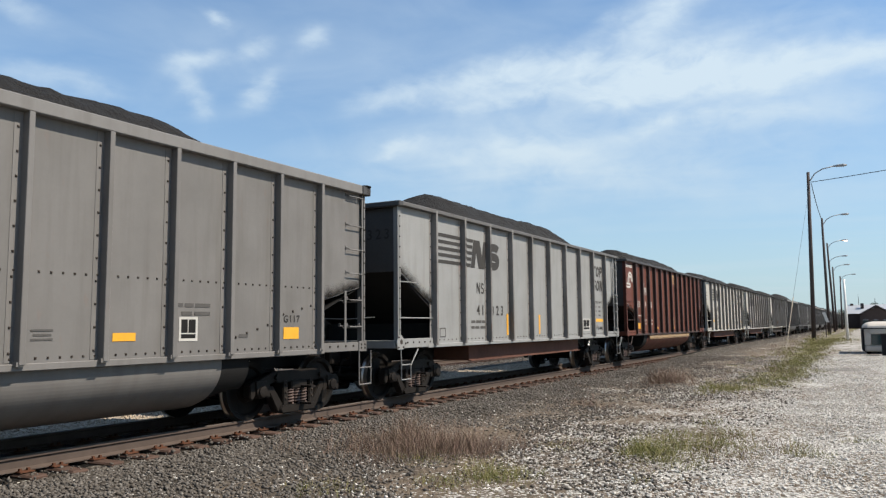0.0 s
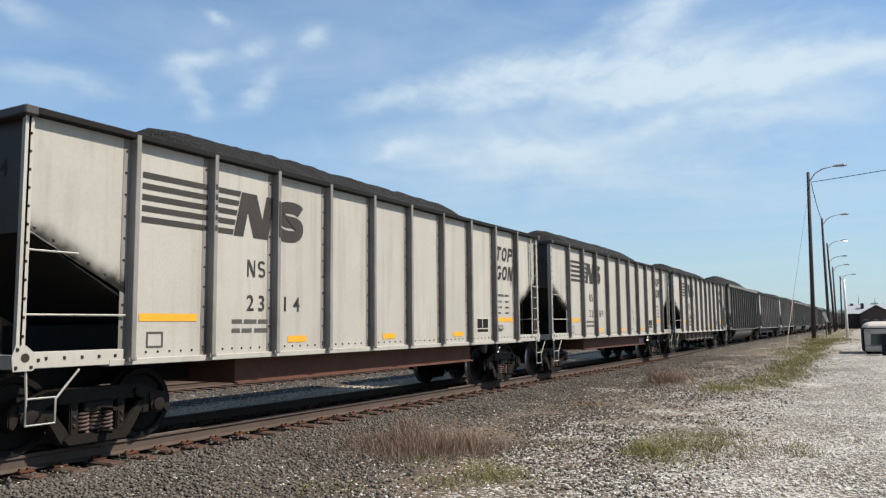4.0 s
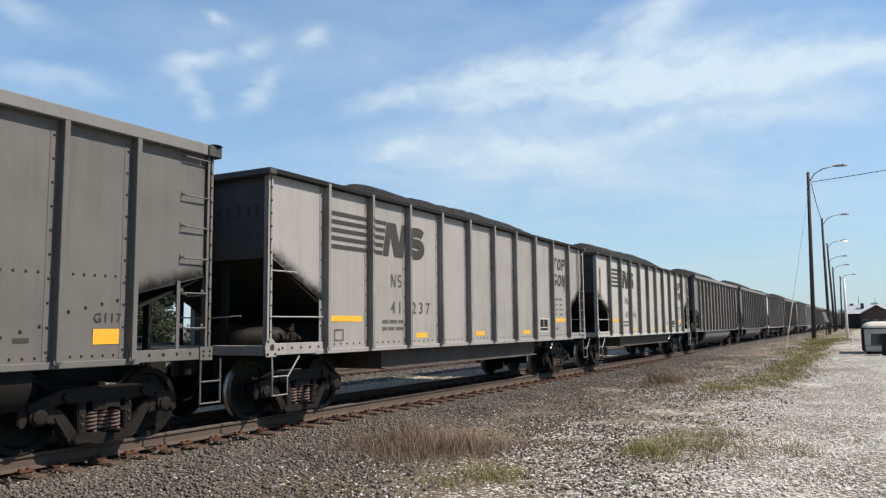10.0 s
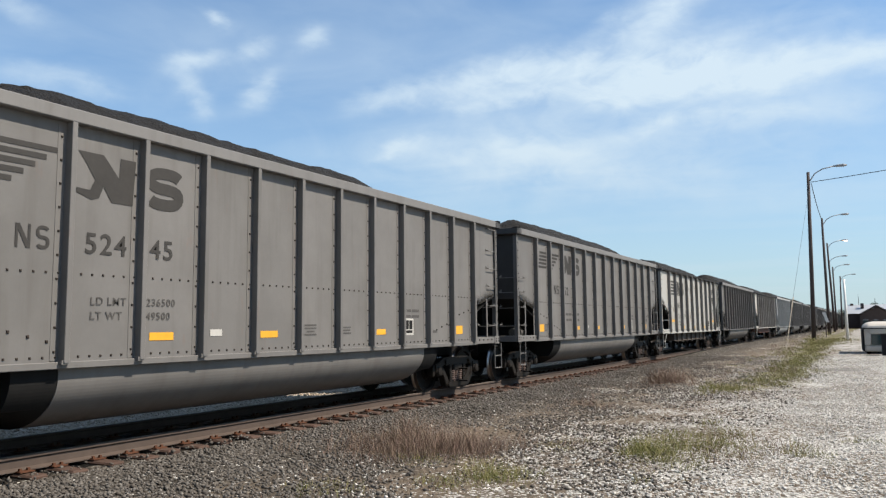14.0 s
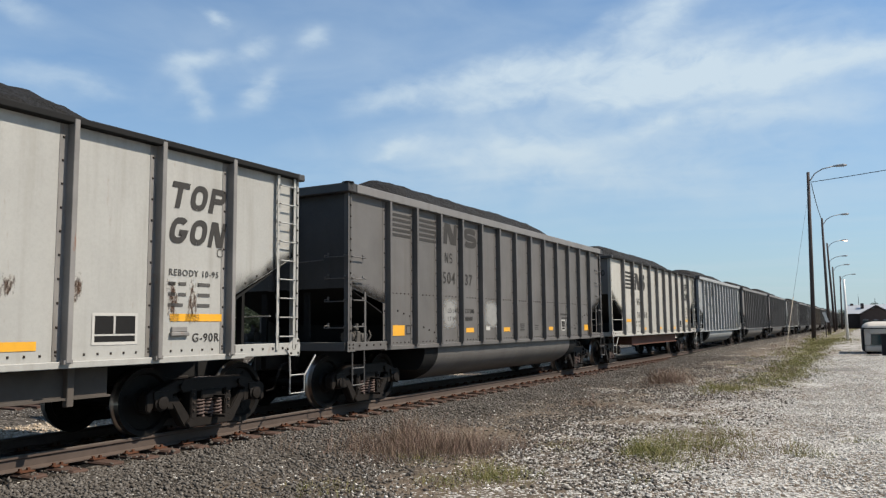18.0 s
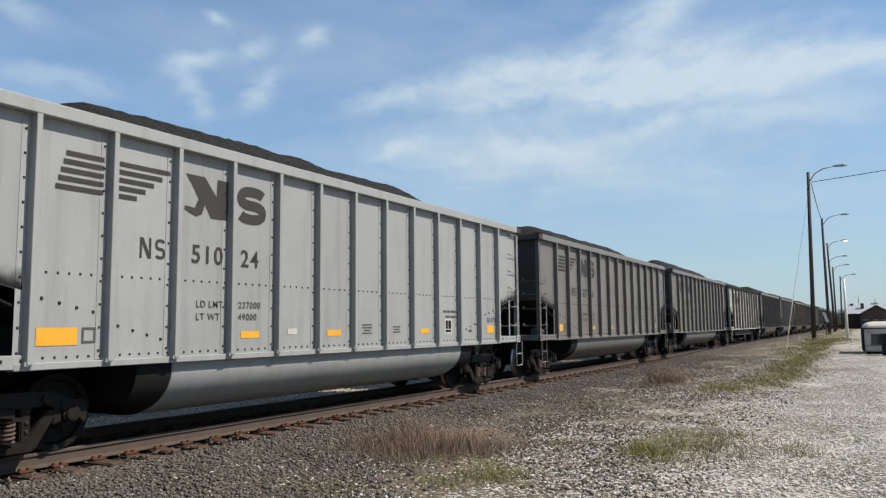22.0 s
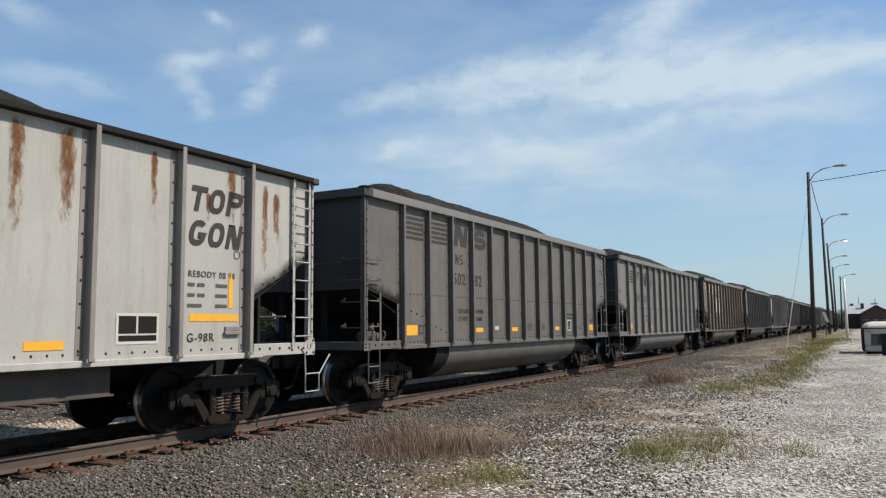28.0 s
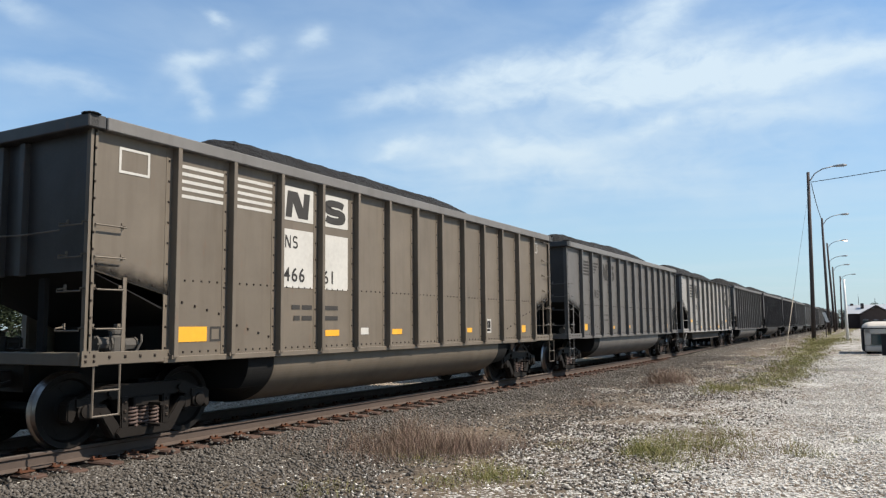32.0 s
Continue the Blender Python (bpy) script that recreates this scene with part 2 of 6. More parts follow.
def worn_film(name, col, streaks):
    """Thin dust or thin paint that fades out towards its rim, so that the sheet under it shows through."""
    m, n, b = material(name, 0.75)
    b.inputs["Specular IOR Level"].default_value = 0.15
    tc = n.add("ShaderNodeTexCoord")
    g = n.add("ShaderNodeSeparateXYZ", {0: tc.outputs["Generated"]})
    co = tc.outputs["Object"]
    if streaks:
        runs = n.noise(n.add("ShaderNodeMapping", {0: co, "Scale": (0.0, 4.0, 0.5)}).outputs[0], 2.0, 5, 0.6)
        a = n.math("ADD", n.math("MULTIPLY", g.outputs[2], 1.5), n.math("MULTIPLY", n.math("SUBTRACT", runs, 0.5), 1.6))
    else:
        rim = [n.math("MULTIPLY", n.math("MULTIPLY", g.outputs[i], n.math("SUBTRACT", 1.0, g.outputs[i])), 4.0) for i in (1, 2)]
        a = n.math("MULTIPLY", n.math("POWER", rim[0], 0.7), n.math("POWER", rim[1], 0.7))
        a = n.math("ADD", n.math("MULTIPLY", a, 1.3), n.math("MULTIPLY", n.math("SUBTRACT", n.noise(co, 5.0, 5, 0.6), 0.6), 1.2))
    n.link(n.math("MINIMUM", n.math("MAXIMUM", a, 0.0), 0.85), b.inputs["Alpha"])
    n.link(n.ramp(n.noise(co, 9.0, 4, 0.6), (0.3, tuple(x * 0.8 for x in col)), (0.7, col)), b.inputs["Base Color"])
    return m


M["patch"] = worn_film("pale_thin_repaint", (0.27, 0.265, 0.25), False)


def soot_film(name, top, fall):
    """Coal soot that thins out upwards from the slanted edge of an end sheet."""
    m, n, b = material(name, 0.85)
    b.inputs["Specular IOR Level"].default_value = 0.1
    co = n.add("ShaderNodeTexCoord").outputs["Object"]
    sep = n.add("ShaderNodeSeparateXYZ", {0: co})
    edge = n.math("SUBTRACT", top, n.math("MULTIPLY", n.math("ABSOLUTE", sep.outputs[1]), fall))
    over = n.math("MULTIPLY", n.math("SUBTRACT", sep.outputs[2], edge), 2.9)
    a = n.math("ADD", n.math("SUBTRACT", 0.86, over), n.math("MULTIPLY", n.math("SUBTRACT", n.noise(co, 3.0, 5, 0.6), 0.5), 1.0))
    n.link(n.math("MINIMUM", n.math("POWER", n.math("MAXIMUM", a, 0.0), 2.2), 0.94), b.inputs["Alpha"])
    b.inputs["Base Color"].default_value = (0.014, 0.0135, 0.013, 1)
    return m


def rust_film(name, run):
    """Rust bleeding through the paint: a broken core with a paler halo; a run starts at the top and thins downwards."""
    m, n, b = material(name, 0.85)
    b.inputs["Specular IOR Level"].default_value = 0.1
    tc = n.add("ShaderNodeTexCoord")
    g = n.add("ShaderNodeSeparateXYZ", {0: tc.outputs["Generated"]})
    co = tc.outputs["Object"]
    across = n.math("MULTIPLY", n.math("MULTIPLY", g.outputs[1], n.math("SUBTRACT", 1.0, g.outputs[1])), 4.0)
    if run:
        down = n.math("POWER", n.math("MULTIPLY", n.math("MINIMUM", g.outputs[2], n.math("MULTIPLY", n.math("SUBTRACT", 1.0, g.outputs[2]), 8.0)), 1.0), 0.5)
    else:
        down = n.math("MULTIPLY", n.math("MULTIPLY", g.outputs[2], n.math("SUBTRACT", 1.0, g.outputs[2])), 4.0)
    torn = n.noise(n.add("ShaderNodeMapping", {0: co, "Scale": (1.0, 1.6, 0.55)}).outputs[0], 11.0, 6, 0.7)
    body = n.math("MULTIPLY", across, down)
    a = n.math("ADD", n.math("MULTIPLY", body, 1.15 if run else 0.9), n.math("MULTIPLY", n.math("SUBTRACT", torn, 0.62), 2.6 if run else 4.5))
    n.link(n.math("MULTIPLY", n.math("MINIMUM", n.math("MAXIMUM", a, 0.0), 0.9), n.math("POWER", body, 0.5)), b.inputs["Alpha"])
    n.link(n.ramp(n.math("ADD", n.math("MULTIPLY", torn, 0.7), n.math("MULTIPLY", body, 0.3)), (0.42, (0.30, 0.19, 0.10) if run else (0.17, 0.105, 0.065)), (0.58, (0.17, 0.075, 0.033) if run else (0.095, 0.052, 0.033)), (0.75, (0.075, 0.034, 0.02) if run else (0.05, 0.03, 0.022))), b.inputs["Base Color"])
    return m


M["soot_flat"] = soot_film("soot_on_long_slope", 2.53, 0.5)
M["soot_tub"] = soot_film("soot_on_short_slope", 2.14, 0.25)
M["rust_run"] = rust_film("rust_run", True)
M["rust_blot"] = rust_film("rust_blot", False)
M["spill"] = worn_film("tan_dust_film", (0.34, 0.235, 0.14), True)


def rock(name, cols, rough=0.9, dust=0.4):
    m, n, b = material(name, rough)
    b.inputs["Specular IOR Level"].default_value = 0.12
    isl = n.add("ShaderNodeNewGeometry").outputs["Random Per Island"]
    stops = [(i / max(1, len(cols) - 1), c) for i, c in enumerate(cols)]
    c = n.ramp(isl, *stops)
    co = n.add("ShaderNodeTexCoord").outputs["Object"]
    f = n.noise(co, 45.0, 4, 0.6)
    c = n.mix(n.math("MULTIPLY", f, dust), c, (0.08, 0.072, 0.062))
    n.link(c, b.inputs["Base Color"])
    bump(n, b, f, 0.3, 0.008)
    return m


def coal_material():
    m, n, b = material("damp_coal", 0.7)
    b.inputs["Specular IOR Level"].default_value = 0.15
    co = n.add("ShaderNodeTexCoord").outputs["Object"]
    f = n.noise(co, 22.0, 8, 0.8)
    v = n.add("ShaderNodeTexVoronoi", {"Vector": co, "Scale": 22.0}).outputs[0]
    n.link(n.ramp(f, (0.3, (0.009, 0.0082, 0.0072)), (0.6, (0.024, 0.0215, 0.0185)), (0.8, (0.075, 0.067, 0.058))), b.inputs["Base Color"])
    bump(n, b, n.math("ADD", f, v), 0.9, 0.05)
    return m


M["coal"] = coal_material()
M["ballast"] = rock("grey_ballast_rock", [(0.056, 0.049, 0.043), (0.108, 0.092, 0.077), (0.074, 0.063, 0.053), (0.135, 0.120, 0.104), (0.088, 0.077, 0.067), (0.195, 0.176, 0.155)])
M["gravel"] = rock("white_limestone", [(0.42, 0.392, 0.352), (0.54, 0.513, 0.47), (0.35, 0.322, 0.282), (0.60, 0.58, 0.535), (0.475, 0.448, 0.405)], 0.9, 0.1)
# stones under the train: its shade is put into their near-black colour
M["shaded_ballast"] = rock("coal_dusted_ballast", [(0.008, 0.008, 0.0075), (0.018, 0.016, 0.015), (0.012, 0.011, 0.010), (0.024, 0.022, 0.020)])
M["cess"] = rock("pale_limestone_ballast", [(0.25, 0.204, 0.15), (0.43, 0.35, 0.26), (0.33, 0.27, 0.20), (0.52, 0.43, 0.335), (0.37, 0.302, 0.226)], 0.9, 0.2)


def ground_material():
    """Dark ballast by the tracks, dusty soil and weeds beside them, white limestone towards the yard road."""
    m, n, b = material("yard_ground", 0.95)
    b.inputs["Specular IOR Level"].default_value = 0.1
    co = n.add("ShaderNodeTexCoord").outputs["Object"]
    sep = n.add("ShaderNodeSeparateXYZ", {0: co})
    x, y = sep.outputs[0], sep.outputs[1]
    wob = n.math("MULTIPLY", n.math("SUBTRACT", n.noise(co, 0.45, 5, 0.6), 0.5), 2.4)
    xs = n.math("ADD", x, wob)
    cell = n.add("ShaderNodeTexVoronoi", {"Vector": co, "Scale": 17.0, "Randomness": 1.0})
    cell2 = n.add("ShaderNodeTexVoronoi", {"Vector": co, "Scale": 26.0, "Randomness": 1.0})
    fine = n.noise(co, 60.0, 4, 0.6)
    blend = n.noise(co, 0.9, 6, 0.65)
    slow = n.noise(co, 0.16, 4, 0.6)
    tone = n.add("ShaderNodeSeparateColor", {0: cell.outputs["Color"]}).outputs[0]
    tone2 = n.add("ShaderNodeSeparateColor", {0: cell2.outputs["Color"]})
    ballast = n.ramp(tone, (0.0, (0.030, 0.026, 0.021)), (0.5, (0.061, 0.052, 0.043)), (0.85, (0.090, 0.078, 0.066)), (1.0, (0.17, 0.15, 0.128)))
    white = n.ramp(tone2.outputs[0], (0.0, (0.26, 0.243, 0.213)), (0.4, (0.36, 0.34, 0.304)), (1.0, (0.51, 0.485, 0.443)))
    soil = n.ramp(fine, (0.3, (0.090, 0.068, 0.048)), (0.7, (0.165, 0.128, 0.092)))
    # dusty soil beside the shoulder, in patches
    strip = n.math("MULTIPLY", n.ramp(n.math("MULTIPLY", n.math("ADD", xs, 7.4), 0.4), (0.1, 0.0), (0.6, 1.0)), n.ramp(n.math("ADD", n.math("MULTIPLY", blend, 0.65), n.math("MULTIPLY", slow, 0.35)), (0.42, 0.0), (0.56, 1.0)))
    strip = n.math("MULTIPLY", strip, 0.8)
    strip = n.math("ADD", strip, n.ramp(n.math("MULTIPLY", n.math("ADD", xs, 7.0), 0.5), (0.1, 0.0), (0.7, 0.4)), clamp=True)
    c = n.mix(n.math("MULTIPLY", strip, 0.9), ballast, soil)
    # white stones: a few in the ballast, about half in the middle strip, all of them on the yard road
    share = n.ramp(n.math("MULTIPLY", n.math("ADD", xs, 7.0), 0.166), (0.0, 0.03), (0.3, 0.08), (0.45, 0.3), (0.7, 0.45), (0.84, 1.0))
    share = n.math("MULTIPLY", share, n.math("SUBTRACT", 1.0, n.math("MULTIPLY", strip, n.ramp(xs, (0.0, 0.6), (1.0, 0.2)))))
    pale = n.math("MULTIPLY", n.ramp(n.noise(co, 0.55, 5, 0.7), (0.52, 0.0), (0.62, 0.45)), n.ramp(n.math("ADD", xs, 7.0), (0.0, 0.0), (1.0, 1.0)))
    pick = n.math("LESS_THAN", tone2.outputs[1], n.math("ADD", share, pale))
    c = n.mix(pick, c, white)
    # low yellow-green growth along the road's edge
    verge = n.math("SUBTRACT", 1.0, n.math("ABSOLUTE", n.math("MULTIPLY", n.math("ADD", xs, n.math("ADD", 2.4, n.math("MULTIPLY", n.math("MINIMUM", y, 80.0), 0.012))), 1.1)), clamp=True)
    verge = n.math("MULTIPLY", n.math("MULTIPLY", verge, n.ramp(n.math("MULTIPLY", n.math("SUBTRACT", y, 20.0), 0.1), (0.0, 0.0), (0.6, 1.0))), n.ramp(n.noise(co, 1.6, 5, 0.6), (0.34, 0.3), (0.55, 1.0)))
    c = n.mix(n.math("MULTIPLY", n.ramp(verge, (0.1, 0.0), (0.45, 1.0)), 0.8), c, n.ramp(fine, (0.3, (0.075, 0.07, 0.02)), (0.7, (0.15, 0.13, 0.05))))
    # bed: the strip between the rails, where the train's shade is painted
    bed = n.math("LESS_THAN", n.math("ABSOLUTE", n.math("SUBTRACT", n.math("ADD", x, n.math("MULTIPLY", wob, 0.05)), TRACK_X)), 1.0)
    # pale limestone ballast behind the near track
    far = n.math("ADD", x, n.math("MULTIPLY", wob, 0.12))
    beyond = n.math("MULTIPLY", n.ramp(n.math("ADD", far, 11.9), (0.0, 1.0), (0.6, 0.0)), n.ramp(n.math("ADD", far, 14.0), (0.0, 0.0), (0.35, 1.0)))
    c = n.mix(n.math("MULTIPLY", beyond, 0.85), c, n.ramp(tone2.outputs[0], (0.0, (0.23, 0.185, 0.136)), (0.5, (0.35, 0.287, 0.215)), (1.0, (0.46, 0.38, 0.293))))
    # a soft cast shadow painted on the yard road; its caster isn't modelled
    px, py = n.math("MULTIPLY", n.math("ADD", x, 1.05), 1.0), n.math("MULTIPLY", n.math("SUBTRACT", y, 31.2), 0.75)
    road_shadow = n.math("ADD", n.math("ADD", n.math("MULTIPLY", px, px), n.math("MULTIPLY", py, py)), n.math("MULTIPLY", wob, 0.35))
    c = n.mix(n.ramp(road_shadow, (0.15, 0.78), (0.75, 0.0)), c, (0.10, 0.094, 0.084))
    # near-black strip paints the shade under the train into the ground
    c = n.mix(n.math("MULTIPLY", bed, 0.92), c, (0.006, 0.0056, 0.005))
    n.link(c, b.inputs["Base Color"])
    h = n.math("ADD", n.math("MULTIPLY", cell.outputs["Distance"], -0.8), n.math("MULTIPLY", fine, 0.3))
    bump(n, b, h, 0.9, 0.04)
    return m


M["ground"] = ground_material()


def leaf_material(name, cols):
    m, n, b = material(name, 0.7)
    isl = n.add("ShaderNodeNewGeometry").outputs["Random Per Island"]
    n.link(n.ramp(isl, *[(i / (len(cols) - 1), c) for i, c in enumerate(cols)]), b.inputs["Base Color"])
    return m


M["grass"] = leaf_material("green_grass", [(0.095, 0.105, 0.014), (0.165, 0.155, 0.024), (0.20, 0.165, 0.05), (0.10, 0.115, 0.02), (0.23, 0.18, 0.075)])
M["dry_grass"] = leaf_material("dry_brown_weeds", [(0.14, 0.078, 0.055), (0.19, 0.115, 0.08), (0.10, 0.06, 0.043), (0.16, 0.115, 0.065), (0.23, 0.16, 0.11)])
M["leaf"] = leaf_material("tree_leaves", [(0.014, 0.026, 0.009), (0.028, 0.040, 0.015), (0.018, 0.032, 0.011), (0.042, 0.052, 0.021)])
M["bark"] = plain("dark_bark", (0.06, 0.048, 0.04), 0.9, 0.0, 8.0, 0.5)

# ---------------------------------------------------------------- mesh helpers


def box(bm, x0, x1, y0, y1, z0, z1, bevel=0.0):
    vs = [bm.verts.new((x, y, z)) for z in (z0, z1) for y in (y0, y1) for x in (x0, x1)]
    fs = [bm.faces.new([vs[i] for i in q]) for q in ((0, 2, 3, 1), (4, 5, 7, 6), (0, 1, 5, 4), (2, 6, 7, 3), (0, 4, 6, 2), (1, 3, 7, 5))]
    if bevel:
        edges = {e for f in fs for e in f.edges}
        bmesh.ops.bevel(bm, geom=list(edges), offset=bevel, segments=1, affect="EDGES")


def prism(bm, points, a, b, axis="x"):
    """A polygon swept along an axis from a to b. Points are (y, z) for x, (x, z) for y, (x, y) for z."""
    def at(p, t):
        return {"x": (t, p[0], p[1]), "y": (p[0], t, p[1]), "z": (p[0], p[1], t)}[axis]
    lo = [bm.verts.new(at(p, a)) for p in points]
    hi = [bm.verts.new(at(p, b)) for p in points]
    k = len(points)
    bm.faces.new(lo[::-1])
    bm.faces.new(hi)
    for i in range(k):
        bm.faces.new((lo[i], lo[(i + 1) % k], hi[(i + 1) % k], hi[i]))


def rod(bm, path, r, k=6):
    """A round bar along a list of points."""
    path = [Vector(p) for p in path]
    rings = []
    for i, p in enumerate(path):
        d = (path[min(i + 1, len(path) - 1)] - path[max(i - 1, 0)]).normalized()
        s = d.cross(Vector((0, 0, 1)) if abs(d.z) < 0.9 else Vector((1, 0, 0))).normalized()
        u = s.cross(d)
        rr = r[i] if isinstance(r, (list, tuple)) else r
        rings.append([bm.verts.new(p + (s * math.cos(2 * math.pi * j / k) + u * math.sin(2 * math.pi * j / k)) * rr) for j in range(k)])
    for a, b in zip(rings, rings[1:]):
        for j in range(k):
            bm.faces.new((a[j], a[(j + 1) % k], b[(j + 1) % k], b[j]))
    bm.faces.new(rings[0][::-1])
    bm.faces.new(rings[-1])


def lathe(bm, profile, k=24, centre=(0, 0, 0)):
    """Rings of (x, radius) about the x axis."""
    cx, cy, cz = centre
    rings = [[bm.verts.new((cx + x, cy + r * math.cos(2 * math.pi * j / k), cz + r * math.sin(2 * math.pi * j / k))) for j in range(k)] for x, r in profile]
    for a, b in zip(rings, rings[1:]):
        for j in range(k):
            bm.faces.new((a[j], a[(j + 1) % k], b[(j + 1) % k], b[j]))
    bm.faces.new(rings[0][::-1])
    bm.faces.new(rings[-1])


def stud(bm, x, y, z, r=0.02, out=1):
    """A small bolt head on a face that looks along x."""
    c = [bm.verts.new((x, y + a * r, z + b * r)) for a, b in ((-1, -1), (1, -1), (1, 1), (-1, 1))]
    t = [bm.verts.new((x + out * r * 0.9, y + a * r * 0.55, z + b * r * 0.55)) for a, b in ((-1, -1), (1, -1), (1, 1), (-1, 1))]
    bm.faces.new(t).material_index = 1
    for i in range(4):
        bm.faces.new((c[i], c[(i + 1) % 4], t[(i + 1) % 4], t[i])).material_index = 1


CACHE = {}


def mesh(key, mat, build, smooth=False):
    """A mesh that is built once for a key and a material."""
    k = (key, mat)
    if k not in CACHE:
        bm = bmesh.new()
        build(bm)
        bmesh.ops.recalc_face_normals(bm, faces=bm.faces)
        me = bpy.data.meshes.new(key)
        bm.to_mesh(me)
        bm.free()
        for mm in (mat if isinstance(mat, tuple) else (mat,)):
            me.materials.append(M[mm])
        if not isinstance(mat, tuple):
            me.materials.append(M["bolt"])
        if smooth:
            me.shade_smooth()
        CACHE[k] = me
    return CACHE[k]


def part(name, me, parent, at=(0, 0, 0), turn=0.0, label=""):
    ob = new(name, me)
    ob.parent = parent
    ob.location = at
    ob.rotation_euler = (0, 0, turn)
    if label:
        ob["label"] = label
    return ob

# ---------------------------------------------------------------- ground
NEAR_Z, FAR_Z = -0.35, -0.05


def ground_height(x, y):
    """Level yard that rises a little with distance; the track beds stand on low ballast banks."""
    k = min(1.0, max(0.0, (y - 14.0) / 45.0))
    base = NEAR_Z + (FAR_Z - NEAR_Z) * k * k * (3 - 2 * k)
    z = base
    for c, top in ((TRACK_X, -0.235), (TRACK_2, -0.22)):
        d = abs(x - c)
        if d < 3.4:
            f = min(1.0, (3.4 - d) / 1.5)
            z = max(z, base + (top - base) * f * f * (3 - 2 * f))
    return z


TRACK_2 = -16.95


def build_ground():
    xs = sorted({round(v, 3) for v in itertools.chain(np.arange(-21, 4.01, 0.25), (-4000, -1500, -600, -250, -120, -70, -45, -32, -26, 6, 9, 14, 25, 50, 110, 250, 600, 1500, 4000))})
    ys = sorted({round(v, 3) for v in itertools.chain(np.arange(-10, 70.1, 0.5), np.arange(72, 150, 3.0), (-4000, -1000, -300, -100, -50, -25, 160, 200, 260, 350, 500, 800, 1500, 2500, 4500))})
    verts = []
    for y in ys:
        for x in xs:
            near = -12 < y < 70 and -21 <= x <= 4
            rough = 0.02 * noise.noise(Vector((x * 0.9, y * 0.9, 0))) + 0.012 * noise.noise(Vector((x * 3, y * 3, 5))) if near else 0.0
            verts.append((x, y, ground_height(x, y) + rough))
    w = len(xs)
    faces = [(j * w + i, j * w + i + 1, (j + 1) * w + i + 1, (j + 1) * w + i) for j in range(len(ys) - 1) for i in range(w - 1)]
    me = bpy.data.meshes.new("ground")
    me.from_pydata(verts, [], faces)
    me.materials.append(M["ground"])
    me.shade_smooth()
    tagged(new("ground", me), "dusty grey ballast and white limestone gravel yard with weeds", "ground", kind="structure")


build_ground()

# ---------------------------------------------------------------- tracks
RAIL_LO, RAIL_HI = -60.0, 640.0


def rail_mesh(bm):
    pts = [(-0.07, -0.172), (0.07, -0.172), (0.07, -0.16), (0.012, -0.135), (0.012, -0.045), (0.036, -0.03), (0.036, -0.006), (0.028, 0.0), (-0.028, 0.0), (-0.036, -0.006), (-0.036, -0.03), (-0.012, -0.045), (-0.012, -0.135), (-0.07, -0.16)]
    prism(bm, pts, RAIL_LO, RAIL_HI, "y")


def head_mesh(bm):
    prism(bm, [(-0.03, -0.002), (0.03, -0.002), (0.03, 0.003), (-0.03, 0.003)], RAIL_LO, RAIL_HI, "y")


def tie_mesh(bm):
    box(bm, -1.22, 1.22, -0.11, 0.11, -0.36, -0.178, 0.02)


def plate_mesh(bm):
    box(bm, -0.17, 0.17, -0.09, 0.09, -0.176, -0.164)
    for sx in (-0.1, 0.1):
        for sy in (-0.05, 0.05):
            box(bm, sx - 0.015, sx + 0.015, sy - 0.015, sy + 0.015, -0.166, -0.135)


def build_track(cx, name, near, label):
    root = tagged(new(name), label, "railway track", kind="structure")
    root.location = (cx, 0, 0)
    for sx in (-0.7535, 0.7535):
        r = part("rail", mesh("rail", "rail", rail_mesh), root, (sx, 0, 0))
        part("rail_head", mesh("rail_head", "railhead", head_mesh), r, label="worn brighter running surface")
    rng = random.Random(3 if near else 4)
    lo, hi = (-6.0, 100.0) if near else (200.0, 199.0)
    y = lo
    while y < hi:
        t = part("tie", mesh("tie", "tie", tie_mesh), root, (rng.uniform(-0.09, 0.09), y + rng.uniform(-0.06, 0.06), rng.uniform(-0.018, 0.002)), rng.uniform(-0.03, 0.03))
        if y < 45:
            for sx in (-0.7535, 0.7535):
                part("tie_plate", mesh("tie_plate", "plate", plate_mesh), t, (sx - t.location.x, 0, -t.location.z))
        y += 0.5
    bm = bmesh.new()
    y = -60.0
    while y < 330:
        if not (near and lo - 0.3 < y < hi):
            j = rng.uniform(-0.05, 0.05)
            box(bm, -1.3 + j, 1.3 + j, y - 0.11, y + 0.11, -0.36, -0.178)
        y += 0.5
    me = bpy.data.meshes.new("far_ties")
    bm.to_mesh(me)
    bm.free()
    me.materials.append(M["tie"])
    tagged(part("far_ties", me, root), kind="stuff")


build_track(TRACK_X, "main_track", True, "rusty railway track on brown wooden ties")
build_track(TRACK_2, "second_track", False, "rusty second railway track on old wooden ties")

# ---------------------------------------------------------------- coal cars
HS = 1.49
WHEEL_R = 0.457


